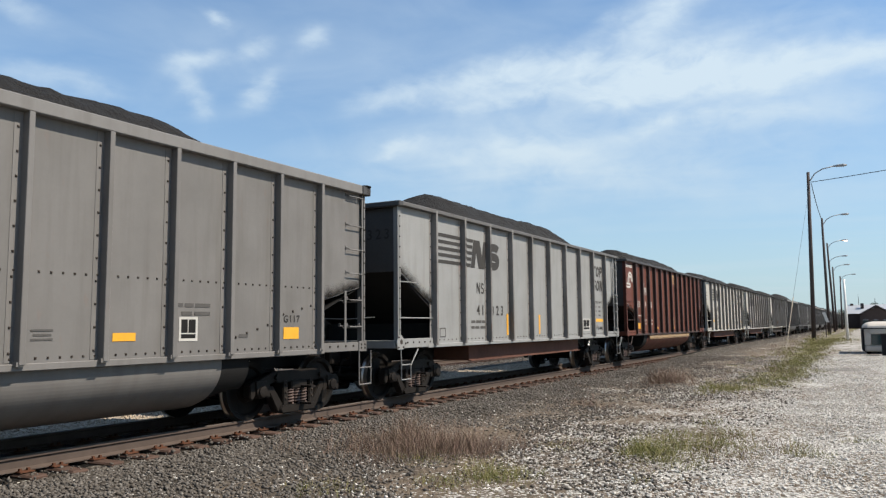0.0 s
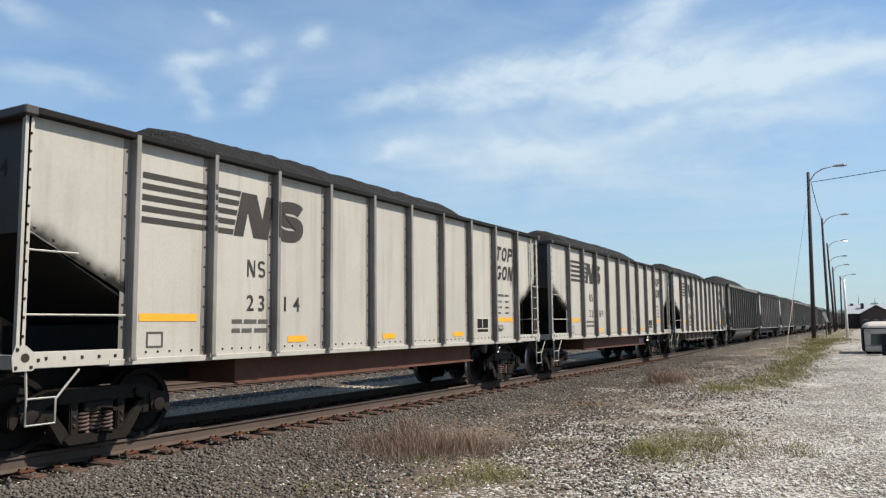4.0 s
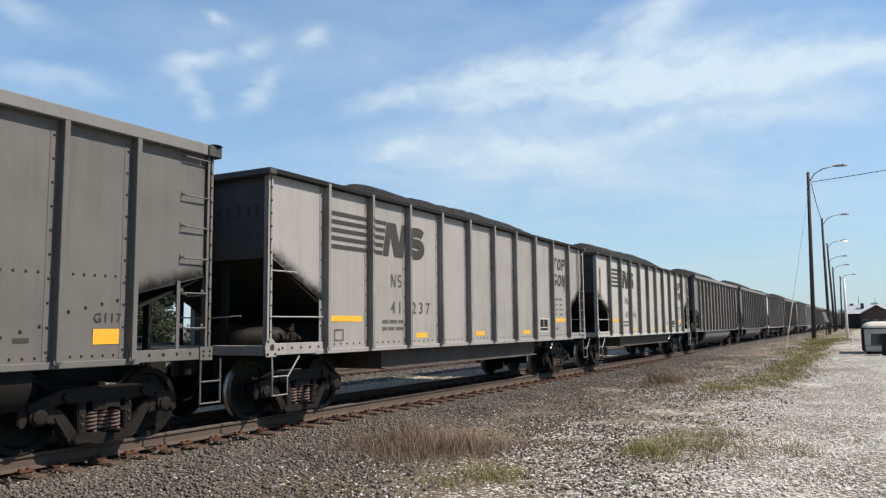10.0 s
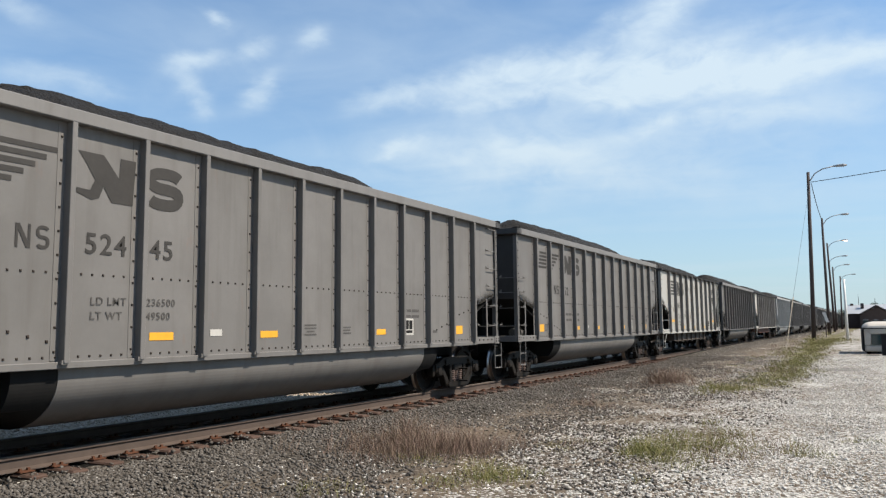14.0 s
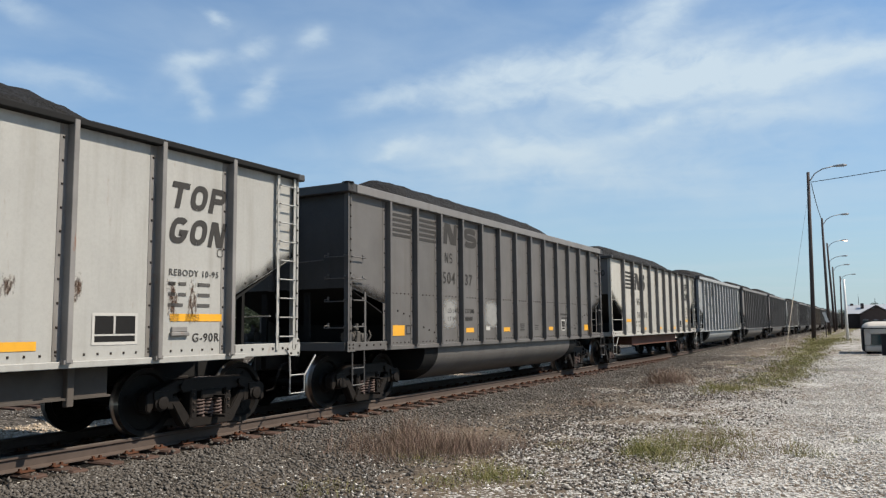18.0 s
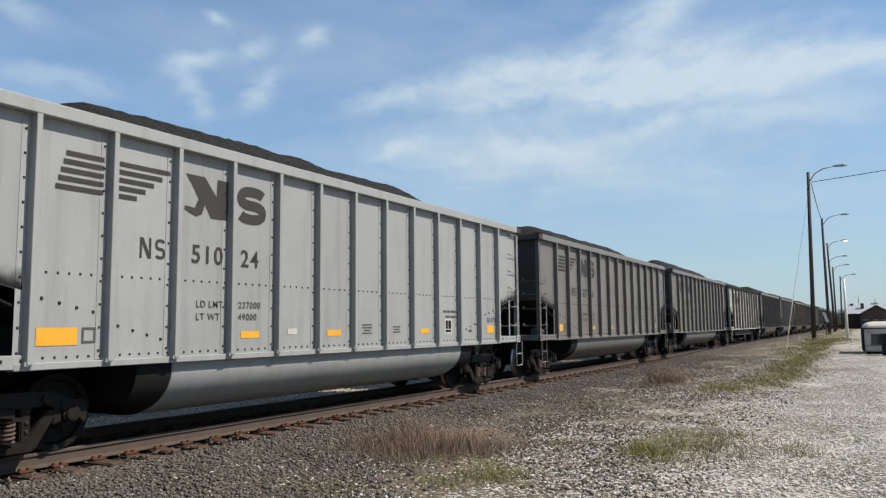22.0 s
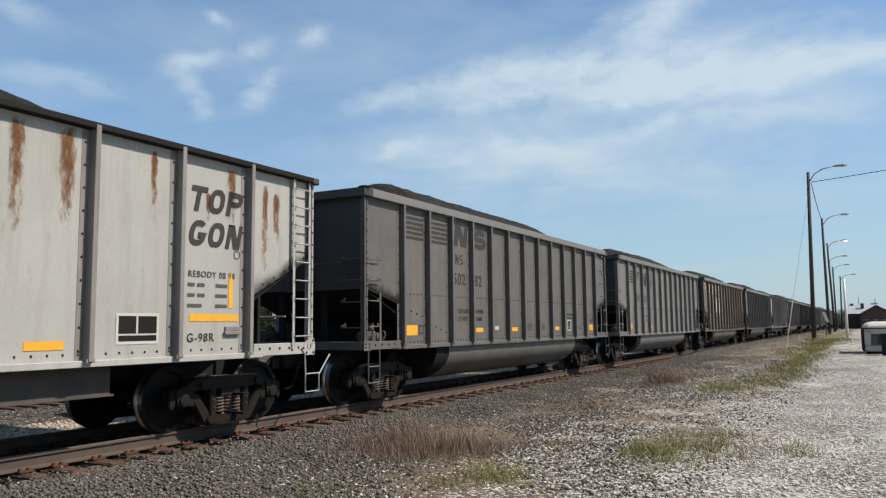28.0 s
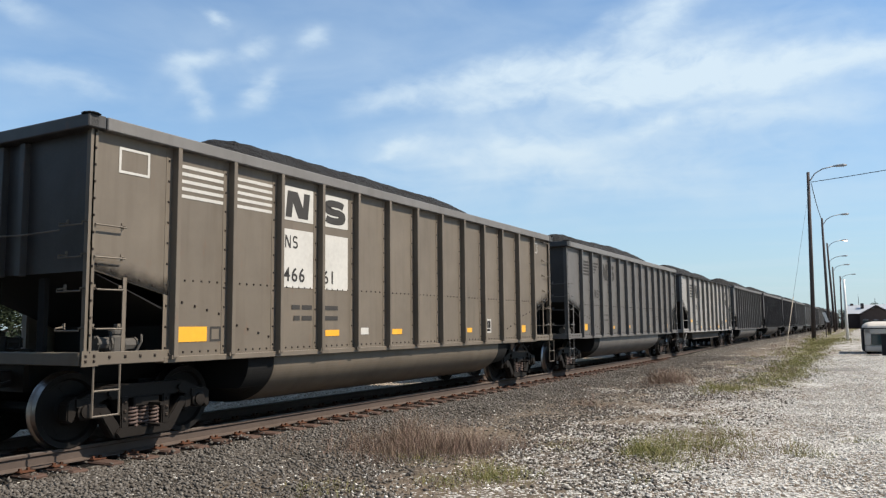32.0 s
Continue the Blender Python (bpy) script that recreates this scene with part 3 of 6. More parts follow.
def panel(bm, w, z0, z1, rows, cut=None, brace=None):
    """One side sheet, w wide, with rows of bolt heads. cut: heights of the slanted lower edge at both sides."""
    if cut:
        prism(bm, [(0, cut[0]), (w, cut[1]), (w, z1), (0, z1)], HS - 0.008, HS)
        a, b = cut
        for i in range(6):
            f = (i + 0.5) / 6
            stud(bm, HS, w * f, a + (b - a) * f + 0.07, 0.016)
    else:
        prism(bm, [(0, z0), (w, z0), (w, z1), (0, z1)], HS - 0.008, HS)
    for z in rows:
        for i in range(7):
            stud(bm, HS, w * (i + 0.5) / 7, z, 0.014)
    if brace:
        for i in range(4):
            f = (i + 0.8) / 4.6
            stud(bm, HS, w * f, brace[0] + (brace[1] - brace[0]) * f, 0.018)


def rib(bm, z0, z1, deep, wide, flange):
    prism(bm, [(HS, -wide), (HS + deep * 0.95, -wide), (HS + deep, -wide * 0.85), (HS + deep, wide * 0.85), (HS + deep * 0.95, wide), (HS, wide)], z0, z1, "z")
    box(bm, HS + 0.001, HS + 0.005, -wide - flange, -wide, z0 + 0.02, z1 - 0.02)
    box(bm, HS, HS + deep * 0.9, -wide * 1.6, wide * 1.6, z0 - 0.018, z0 + 0.03)
    z = z0 + 0.12
    while z < z1 - 0.08:
        stud(bm, HS + 0.005, -wide - flange * 0.55, z, 0.014)
        z += 0.27


def side_frame(bm):
    """Cast truck side frame: bowed top member, sloping tension members, columns and journal jaws."""
    bars = [
        ([(-0.62, 0.66), (-0.5, 0.74), (0.5, 0.74), (0.62, 0.66), (0.52, 0.56), (-0.52, 0.56)], 0.09),
        ([(-0.40, 0.07), (0.40, 0.07), (0.46, 0.14), (0.40, 0.2), (-0.40, 0.2), (-0.46, 0.14)], 0.11),
        ([(-0.38, 0.18), (-0.26, 0.18), (-0.27, 0.6), (-0.39, 0.6)], 0.1),
        ([(0.38, 0.18), (0.26, 0.18), (0.27, 0.6), (0.39, 0.6)], 0.1),
    ]
    for s in (-1, 1):
        bars += [
            ([(s * 0.98, 0.60), (s * 0.60, 0.74), (s * 0.42, 0.72), (s * 0.56, 0.58), (s * 0.78, 0.52), (s * 0.96, 0.48)], 0.085),
            ([(s * 0.74, 0.5), (s * 0.60, 0.52), (s * 0.30, 0.14), (s * 0.38, 0.06), (s * 0.48, 0.1)], 0.075),
            ([(s * 1.06, 0.32), (s * 1.12, 0.36), (s * 1.12, 0.56), (s * 1.0, 0.64), (s * 0.98, 0.58), (s * 1.0, 0.4)], 0.08),
            ([(s * 0.66, 0.34), (s * 0.78, 0.36), (s * 0.8, 0.6), (s * 0.68, 0.6)], 0.08),
        ]
    for i, (pts, w) in enumerate(bars):
        prism(bm, pts, -w, w)
    bmesh.ops.bevel(bm, geom=list(bm.edges), offset=0.014, segments=2, affect="EDGES")
    # spring seat lips and column bolts
    box(bm, -0.34, 0.34, 0.02, 0.135, 0.185, 0.215)
    box(bm, -0.34, 0.34, 0.02, 0.135, 0.455, 0.49)
    for s in (-1, 1):
        for z in (0.3, 0.4, 0.52):
            stud(bm, 0.1, s * 0.33, z, 0.022)
        rod(bm, [(0.05, s * 0.55, 0.645), (0.13, s * 0.55, 0.645)], 0.045, 8)


def springs(bm):
    # a coil spring
    pts = [(0.066 * math.cos(i * 0.8), 0.066 * math.sin(i * 0.8), 0.2 + 0.25 * i / 42) for i in range(43)]
    rod(bm, pts, 0.019, 5)


def wheelset(bm):
    for s in (-1, 1):
        prof = [(0.79, 0.10), (0.80, 0.16), (0.765, 0.19), (0.755, 0.36), (0.80, 0.385), (0.805, 0.452), (0.725, WHEEL_R), (0.695, 0.478), (0.672, 0.478), (0.668, 0.38), (0.72, 0.34), (0.73, 0.18), (0.66, 0.15)]
        lathe(bm, [(s * x, r) for x, r in prof], 48)
        # worn chalk and grease patches cast into the plate
        for a in (0.4, 2.1, 4.3):
            y, z = 0.27 * math.cos(a), 0.27 * math.sin(a)
            box(bm, min(s * 0.755, s * 0.768), max(s * 0.755, s * 0.768), y - 0.03, y + 0.03, z - 0.05, z + 0.05)
    bm.faces.ensure_lookup_table()
    for f in bm.faces:
        if len(f.verts) == 4 and all(math.hypot(v.co.y, v.co.z) > 0.44 for v in f.verts):
            f.material_index = 1
    lathe(bm, [(-0.67, 0.08), (0.67, 0.08)], 12)
    lathe(bm, [(0.8, 0.07), (1.06, 0.07)], 12)
    lathe(bm, [(-1.06, 0.07), (-0.8, 0.07)], 12)


def bearing(bm):
    lathe(bm, [(-0.1, 0.11), (0.05, 0.115), (0.06, 0.09), (0.085, 0.085), (0.09, 0.05)], 12)
    box(bm, -0.08, 0.05, -0.13, 0.13, 0.05, 0.15)


def bolster(bm):
    box(bm, -1.12, 1.12, -0.2, 0.2, 0.44, 0.58, 0.02)
    box(bm, -0.35, 0.35, -0.28, 0.28, 0.55, 0.74, 0.02)
    for s in (-1, 1):
        rod(bm, [(-0.7, s * 0.36, 0.35), (0.7, s * 0.36, 0.35)], 0.05, 6)
        for x in (-0.7535, 0.7535):
            box(bm, x - 0.04, x + 0.04, s * 0.38 - 0.03, s * 0.38 + 0.03, 0.2, 0.55)


ROLLERS = {-1: [], 1: []}


def build_truck(car, y, spare=False):
    t = part("truck", mesh("truck", "truck", bolster), car, (0, y, 0), label="greasy cast steel freight truck")
    for s in (-1, 1):
        part("side_frame", mesh("side_frame", "truck", side_frame), t, (s * 1.0, 0, 0), 0.0)
        for o in (-0.165, 0.0, 0.165):
            part("spring", mesh("spring", "spring", springs, True), t, (s * 1.03, o, 0))
        w = part("wheelset", mesh("wheelset", ("wheel", "tread"), wheelset, False), t, (0, s * 0.89, WHEEL_R))
        ROLLERS[s].append(w)
        if not spare:
            for sx in (-1, 1):
                part("bearing_cap", mesh("bearing_cap", "truck", bearing), t, (sx * 1.06, s * 0.89, WHEEL_R), 0 if sx > 0 else math.pi)
    return t


HEAP = (0.65, 1.8, 1.6, 2.3, 2.4)


def coal_mesh(bm, length, top, seed, peak, toe, front, rear_toe, back):
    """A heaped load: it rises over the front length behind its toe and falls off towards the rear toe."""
    rng = random.Random(seed)
    ny, nx = 110, 20
    hump = [rng.uniform(-0.05, 0.05) for _ in range(6)]
    grid = []
    for j in range(ny + 1):
        y = 0.12 + (length - 0.24) * j / ny
        f = min(1, max(0, (y - toe + 0.4) / front), max(0, (length - rear_toe + 0.8 - y) / back))
        f = f * f * (3 - 2 * f)
        q = y / length * 5
        i = min(4, int(q))
        h = peak + hump[i] + (hump[i + 1] - hump[i]) * (q - i)
        row = []
        for k in range(nx + 1):
            x = -1.46 + 2.92 * k / nx
            side = 1 - (abs(x) / 1.46) ** 1.7
            z = top - 0.14 + (h + 0.14) * f * side
            p = Vector((x * 1.4, y * 1.4, seed * 3.1))
            z += (0.025 * noise.noise(p) + 0.022 * noise.noise(p * 4) + 0.022 * noise.noise(p * 11)) * (0.4 + f) * (0.25 if k in (0, nx) else 1)
            row.append(bm.verts.new((x, y, z)))
        grid.append(row)
    for j in range(ny):
        for k in range(nx):
            bm.faces.new((grid[j][k], grid[j][k + 1], grid[j + 1][k + 1], grid[j + 1][k]))
    # closed underneath
    lo = [bm.verts.new((x, y, top - 0.45)) for x, y in ((-1.46, 0.12), (1.46, 0.12), (1.46, length - 0.12), (-1.46, length - 0.12))]
    bm.faces.new(lo[::-1])
    bm.faces.new([lo[0], lo[1]] + grid[0][::-1])
    bm.faces.new([lo[2], lo[3]] + grid[-1])
    bm.faces.new([lo[1], lo[2]] + [r[-1] for r in grid[::-1]])
    bm.faces.new([lo[3], lo[0]] + [r[0] for r in grid])


TRAIN = []


def both(L, make):
    """Builds a side part on the near side and, turned about the car's middle, on the far side."""
    make(lambda y: (0, y, 0), 0.0)
    make(lambda y: (0, L - y, 0), math.pi)


def grab_iron(bm, w, drop=0.05):
    """A bent round handhold, w wide along y, standing off the sheet."""
    rod(bm, [(0, 0, 0.03), (0.07, 0, 0), (0.07, w, 0), (0, w, 0.03)], 0.011, 5)
    for y in (0, w):
        box(bm, -0.004, 0.012, y - 0.02, y + 0.02, 0.0, 0.06)


def build_coupler(bm):
    box(bm, -0.08, 0.08, -0.02, 0.62, -0.1, 0.1, 0.015)
    box(bm, -0.17, 0.15, -0.28, 0.02, -0.15, 0.15, 0.04)
    prism(bm, [(-0.2, -0.26), (-0.06, -0.36), (0.0, -0.3), (-0.04, -0.2), (-0.16, -0.16)], -0.14, 0.14, "z")
    rod(bm, [(0.3, 0.1, -0.02), (0.31, -0.12, -0.06), (0.31, -0.22, -0.26), (0.27, -0.28, -0.46), (0.18, -0.36, -0.5)], 0.02, 6)
    box(bm, -0.32, 0.32, 0.25, 0.4, -0.16, 0.2)


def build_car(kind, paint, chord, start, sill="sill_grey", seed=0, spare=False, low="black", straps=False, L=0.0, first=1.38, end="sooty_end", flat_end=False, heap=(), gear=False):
    tub = kind == "tub"
    L = L or (14.7 if tub else 14.55)
    top = 3.88 if flat_end else 3.95 if tub else 3.86
    z0 = 1.05
    caps = tub and not flat_end
    ribs = [1.24 + (L - 2.48) / 12 * i for i in range(13)] if tub else [first + (L - first - 1.43) / 9 * i for i in range(10)]
    chord_h = 0.16 if caps else 0.085
    name = "tub_gondola" if tub else "flat_bottom_gondola"
    car = new(name)
    edges = [0.02, *ribs, L - 0.02]
    rows = (1.13, 2.07) if caps else (1.15,)
    diag = (2.14, 1.84) if tub else (2.53, 1.84)
    rib_deep = 0.115 if tub else 0.125

    def sides(at, turn):
        for i, (a, b) in enumerate(zip(edges, edges[1:])):
            w = b - a
            end = i in (0, len(edges) - 2)
            if end:
                cut = diag if i == 0 else diag[::-1]
                me = mesh("end_panel%s%d%.2f%.2f" % (kind, i, w, top), paint, lambda bm: panel(bm, w, z0, top - 0.05, (), cut))
            else:
                k = min(i, len(edges) - 2 - i)
                brace = {1: (1.82, 1.6), 2: (1.52, 1.26)}.get(k) if caps else None
                if brace and i > 6:
                    brace = brace[::-1]
                me = mesh("panel%s%.2f%s%.2f" % (kind, w, brace, top), paint, lambda bm: panel(bm, w, z0, top - 0.05, rows, None, brace))
            part("side_panel", me, car, at(a), turn)
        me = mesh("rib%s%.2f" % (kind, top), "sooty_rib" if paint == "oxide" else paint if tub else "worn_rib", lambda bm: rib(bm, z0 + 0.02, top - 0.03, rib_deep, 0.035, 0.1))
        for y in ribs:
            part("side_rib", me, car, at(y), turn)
        me = mesh("top_chord%s%.2f%.2f" % (kind, L, top), chord, lambda bm: box(bm, HS - 0.03, HS + (0.12 if tub else 0.12), 0.12 if caps else 0.0, L - (0.12 if caps else 0), top - chord_h, top, 0.012))
        part("top_chord", me, car, at(0), turn)
        me = mesh("bottom_chord" + kind + "%.2f" % L, "sooty_rib" if flat_end else paint, lambda bm: (box(bm, HS - 0.1, HS + 0.05, 1.1, L - 1.1, z0 - 0.05, z0 + 0.03, 0.008), box(bm, HS - 0.1, HS - 0.01, 1.1, L - 1.1, z0 + 0.03, z0 + 0.06)))
        part("bottom_chord", me, car, at(0), turn)
        for y in (0.0, L):
            me = mesh("corner_post%.2f" % top, paint, lambda bm: corner_post(bm, z0 - 0.03, top - 0.02))
            part("corner_post", me, car, (at(y)[0], at(y)[1], 0), turn if y == 0 else turn)

    both(L, sides)

    # ends: top chord, wall, slope sheet, end sill, draft gear
    for e in (0, 1):
        turn = 0.0 if e == 0 else math.pi
        y = 0.0 if e == 0 else L
        def at(o=0.0):
            return (0, y + (o if e == 0 else -o), 0)
        # end chord, wall and posts take the paint with shade in its colour
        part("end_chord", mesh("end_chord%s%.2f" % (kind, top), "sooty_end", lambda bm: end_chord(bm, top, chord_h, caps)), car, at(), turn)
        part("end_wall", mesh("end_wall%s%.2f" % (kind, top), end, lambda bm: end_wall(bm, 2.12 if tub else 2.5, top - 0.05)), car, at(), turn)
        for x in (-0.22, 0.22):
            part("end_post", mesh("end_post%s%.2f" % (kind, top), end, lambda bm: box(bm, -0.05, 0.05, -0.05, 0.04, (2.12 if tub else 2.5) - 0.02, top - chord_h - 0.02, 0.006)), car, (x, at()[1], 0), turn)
        part("end_slope", mesh("end_slope" + kind, low, lambda bm: end_slope(bm, 2.12 if tub else 2.5, tub)), car, at(), turn, "black underside of the end slope")
        part("end_sill", mesh("end_sill%s%d" % (kind, caps), paint, lambda bm: end_sill(bm, z0, caps)), car, at(), turn)
        part("coupler", mesh("coupler", "truck", build_coupler), car, at(-0.22 if tub else -0.02)[:2] + (0.84,), turn)
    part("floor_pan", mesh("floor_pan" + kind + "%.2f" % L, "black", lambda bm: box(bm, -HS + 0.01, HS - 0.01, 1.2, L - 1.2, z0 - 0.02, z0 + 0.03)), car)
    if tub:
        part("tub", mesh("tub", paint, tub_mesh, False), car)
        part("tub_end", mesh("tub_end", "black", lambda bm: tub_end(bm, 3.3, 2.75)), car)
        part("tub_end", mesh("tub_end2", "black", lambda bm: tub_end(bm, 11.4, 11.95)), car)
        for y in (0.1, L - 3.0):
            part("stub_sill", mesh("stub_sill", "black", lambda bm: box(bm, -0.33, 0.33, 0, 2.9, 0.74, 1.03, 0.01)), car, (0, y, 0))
    else:
        part("centre_sill", mesh("centre_sill", sill, lambda bm: sill_mesh(bm, 3.45, 11.05)), car, label="long dirty steel centre sill")
        for y in (0.1, L - 3.45):
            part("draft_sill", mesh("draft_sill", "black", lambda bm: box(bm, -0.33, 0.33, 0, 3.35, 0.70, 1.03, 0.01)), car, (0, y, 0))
        if straps:
            me = mesh("sill_strap", sill, lambda bm: box(bm, 1.25, 1.34, -0.045, 0.045, 0.55, 1.02, 0.008))
            for i in range(7):
                part("sill_strap", me, car, (0, 3.9 + i * 1.1, 0))
                part("sill_strap", me, car, (0, 3.9 + i * 1.1, 0), math.pi)
    for y in ((1.22, L - 1.22) if tub else (1.31, L - 1.31)):
        build_truck(car, y, spare)
    if not spare:
        fittings(car, caps, L, top, "sooty_rib" if flat_end else paint, gear)
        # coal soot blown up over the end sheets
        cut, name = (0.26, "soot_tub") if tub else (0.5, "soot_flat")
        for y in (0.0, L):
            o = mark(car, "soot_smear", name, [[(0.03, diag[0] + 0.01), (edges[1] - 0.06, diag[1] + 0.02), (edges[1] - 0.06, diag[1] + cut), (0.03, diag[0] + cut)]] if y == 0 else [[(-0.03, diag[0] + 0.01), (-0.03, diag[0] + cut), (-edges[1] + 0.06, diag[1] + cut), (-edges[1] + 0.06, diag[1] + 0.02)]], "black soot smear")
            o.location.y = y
    coal = new("coal_load", mesh("coal_%d" % seed, "coal", lambda bm: coal_mesh(bm, L, top, seed, *(heap or HEAP)), False))
    tagged(coal, "heaped black coal load in the gondola", "coal", "coal loads", "stuff")
    TRAIN.append((car, coal, start))
    return car


def ladder_stile(bm, z0, z1):
    box(bm, -0.004, 0.008, -0.028, 0.028, z0, z1)
    box(bm, -0.03, 0.008, 0.02, 0.028, z0, z1)


def stirrup(bm, tub):
    if tub:
        for y in (0, 0.36):
            rod(bm, [(0, y, 1.02), (0, y, 0.42)], 0.013, 5)
        for z in (0.43, 0.72):
            rod(bm, [(0, 0, z), (0, 0.36, z)], 0.013, 5)
    else:
        rod(bm, [(0, -0.02, 1.0), (0, 0.0, 0.72), (0, 0.0, 0.42), (0, 0.34, 0.42), (0, 0.34, 0.68), (0, 0.62, 0.99)], 0.014, 5)
        rod(bm, [(0, 0.0, 0.70), (0, 0.34, 0.70)], 0.012, 5)


def brake_valve(bm):
    """Control valve: pipe bracket, two flanged castings, caps and bent pipes."""
    box(bm, -0.16, 0.2, -0.2, 0.24, 1.08, 1.12, 0.01)
    box(bm, 0.0, 0.16, -0.08, 0.1, 1.12, 1.36, 0.025)
    for y0, y1, z in ((-0.26, -0.1, 1.26), (0.12, 0.27, 1.24)):
        rod(bm, [(0.08, y0, z), (0.08, y1, z)], 0.085, 10)
        rod(bm, [(0.08, y0 - 0.03, z), (0.08, y0, z)], 0.105, 10)
        rod(bm, [(0.08, y1, z), (0.08, y1 + 0.025, z)], 0.1, 10)
        for a in range(5):
            w = 1.2566 * a
            box(bm, 0.08 + 0.085 * math.cos(w) - 0.014, 0.08 + 0.085 * math.cos(w) + 0.014, y0 - 0.05, y0 - 0.03, z + 0.085 * math.sin(w) - 0.014, z + 0.085 * math.sin(w) + 0.014)
    box(bm, 0.02, 0.14, -0.06, 0.06, 1.36, 1.44, 0.02)
    rod(bm, [(0.1, 0.02, 1.42), (0.1, 0.02, 1.5)], 0.04, 8)
    for p in ([(0.17, -0.16, 1.14), (0.26, -0.2, 1.2), (0.27, -0.2, 1.34), (0.2, -0.14, 1.4)], [(0.15, 0.1, 1.1), (0.3, 0.4, 1.12), (0.3, 0.62, 1.06)], [(-0.1, 0.0, 1.1), (-0.12, -0.3, 1.16), (-0.1, -0.5, 1.1)], [(0.2, 0.2, 1.1), (0.24, 0.28, 1.28), (0.16, 0.34, 1.36)]):
        rod(bm, p, 0.016, 6)


def reservoir(bm):
    lathe(bm, [(-0.46, 0.02), (-0.43, 0.1), (-0.34, 0.16), (-0.2, 0.18), (0.2, 0.18), (0.34, 0.16), (0.43, 0.1), (0.46, 0.02)], 16)


def fittings(car, tub, L, top, paint, gear):
    """Handholds, ladders, steps and brake gear at both ends of both sides."""
    grab = mesh("grab_iron", paint, lambda bm: grab_iron(bm, 0.42))
    rungm = mesh("ladder_rung", paint, lambda bm: grab_iron(bm, 0.36))
    long_bar = mesh("safety_bar", paint, lambda bm: rod(bm, [(0, 0, 0), (0, 1.28, 0)], 0.013, 5))
    short_bar = mesh("short_bar", paint, lambda bm: rod(bm, [(0, 0, 0), (0, 0.62, 0)], 0.013, 5))
    step = mesh("stirrup%d" % tub, paint, lambda bm: stirrup(bm, tub))
    end_grab = mesh("end_grab", paint, lambda bm: (rod(bm, [(0.0, 0.05, 0.05), (0.0, -0.07, 0.03), (0.0, -0.07, 0), (0.42, -0.07, 0), (0.42, -0.07, 0.03), (0.42, 0.05, 0.05)], 0.011, 5), box(bm, -0.02, 0.02, 0.03, 0.045, 0.02, 0.09), box(bm, 0.40, 0.44, 0.03, 0.045, 0.02, 0.09)))
    rail = mesh("end_rail", paint, lambda bm: rod(bm, [(-HS + 0.5, 0, 0), (-0.5, -0.06, 0), (0.4, -0.08, -0.03), (HS - 0.5, 0, 0)], 0.011, 5))
    for side in (1, -1):
        turn = 0.0 if side > 0 else math.pi
        for rear in (0, 1):
            def at(y, z, x=HS):
                y = L - y if rear else y
                return (side * x, y if side > 0 else y, z)
            # along y the parts run forwards on the near side and backwards on the far side
            def fwd(y, w):
                """Where a part of width w starts so that it lies y..y+w from this end."""
                if side > 0:
                    return (L - y - w) if rear else y
                return (L - y) if rear else y + w
            full = rear if side > 0 else not rear
            if tub:
                heights = (3.72, 3.2, 2.78, 2.36) if full else (2.66, 2.28)
                for z in heights:
                    part("grab_iron", grab, car, (side * HS, fwd(0.04, 0.42), z), turn)
                for z in (1.9, 1.44):
                    part("ladder_rung", rungm, car, (side * (HS + 0.005), fwd(0.08, 0.36), z), turn)
                part("ladder_stile", mesh("ladder_stile", paint, lambda bm: ladder_stile(bm, 1.03, 2.06)), car, (side * (HS + 0.02), fwd(0.5, 0.0), 0), turn)
                if not rear:
                    part("brake_valve", mesh("brake_valve", "valve", brake_valve), car, (side * 1.12, 0.62, 0), turn)
            else:
                if full:
                    for y in (0.06, 0.44):
                        part("ladder_stile", mesh("tall_stile", paint, lambda bm: ladder_stile(bm, 1.1, 3.78)), car, (side * (HS + 0.06), fwd(y, 0.0), 0), turn)
                    for i in range(9):
                        part("ladder_rung", rungm, car, (side * (HS + 0.03), fwd(0.07, 0.36), 1.3 + 0.29 * i), turn)
                else:
                    part("safety_bar", long_bar, car, (side * (HS + 0.04), fwd(0.03, 1.28), 1.6), turn)
                    part("safety_bar", short_bar, car, (side * (HS + 0.04), fwd(0.03, 0.62), 2.3), turn)
                if gear and not rear and side > 0:
                    part("brake_valve", mesh("brake_valve", "truck", brake_valve), car, (1.05, 0.95, 0.0))
                    part("air_reservoir", mesh("air_reservoir", "truck", reservoir, True), car, (0.85, 0.5, 1.28), 0.9)
            part("stirrup_step", step, car, (side * (HS + 0.03), fwd(0.1, 0.0), 0), turn)
            for z in ((2.66, 2.28, 1.88, 1.42) if tub else ()):
                part("end_grab", end_grab, car, (side * (HS - 0.24) - (0.21 if not rear else -0.21), L if rear else 0.0, z), math.pi if rear else 0.0)
    for rear in (0, 1):
        part("end_rail", rail, car, (0, L + 0.03 if rear else -0.03, 2.62 if tub else 1.62), math.pi if rear else 0.0)
        if tub:
            for side in (-1, 1):
                part("corner_cap", mesh("corner_cap", "black", lambda bm: corner_cap(bm, top)), car, (side * (HS + 0.05), L + 0.06 if rear else -0.06, 0), 0.0 if side > 0 else math.pi / 2)


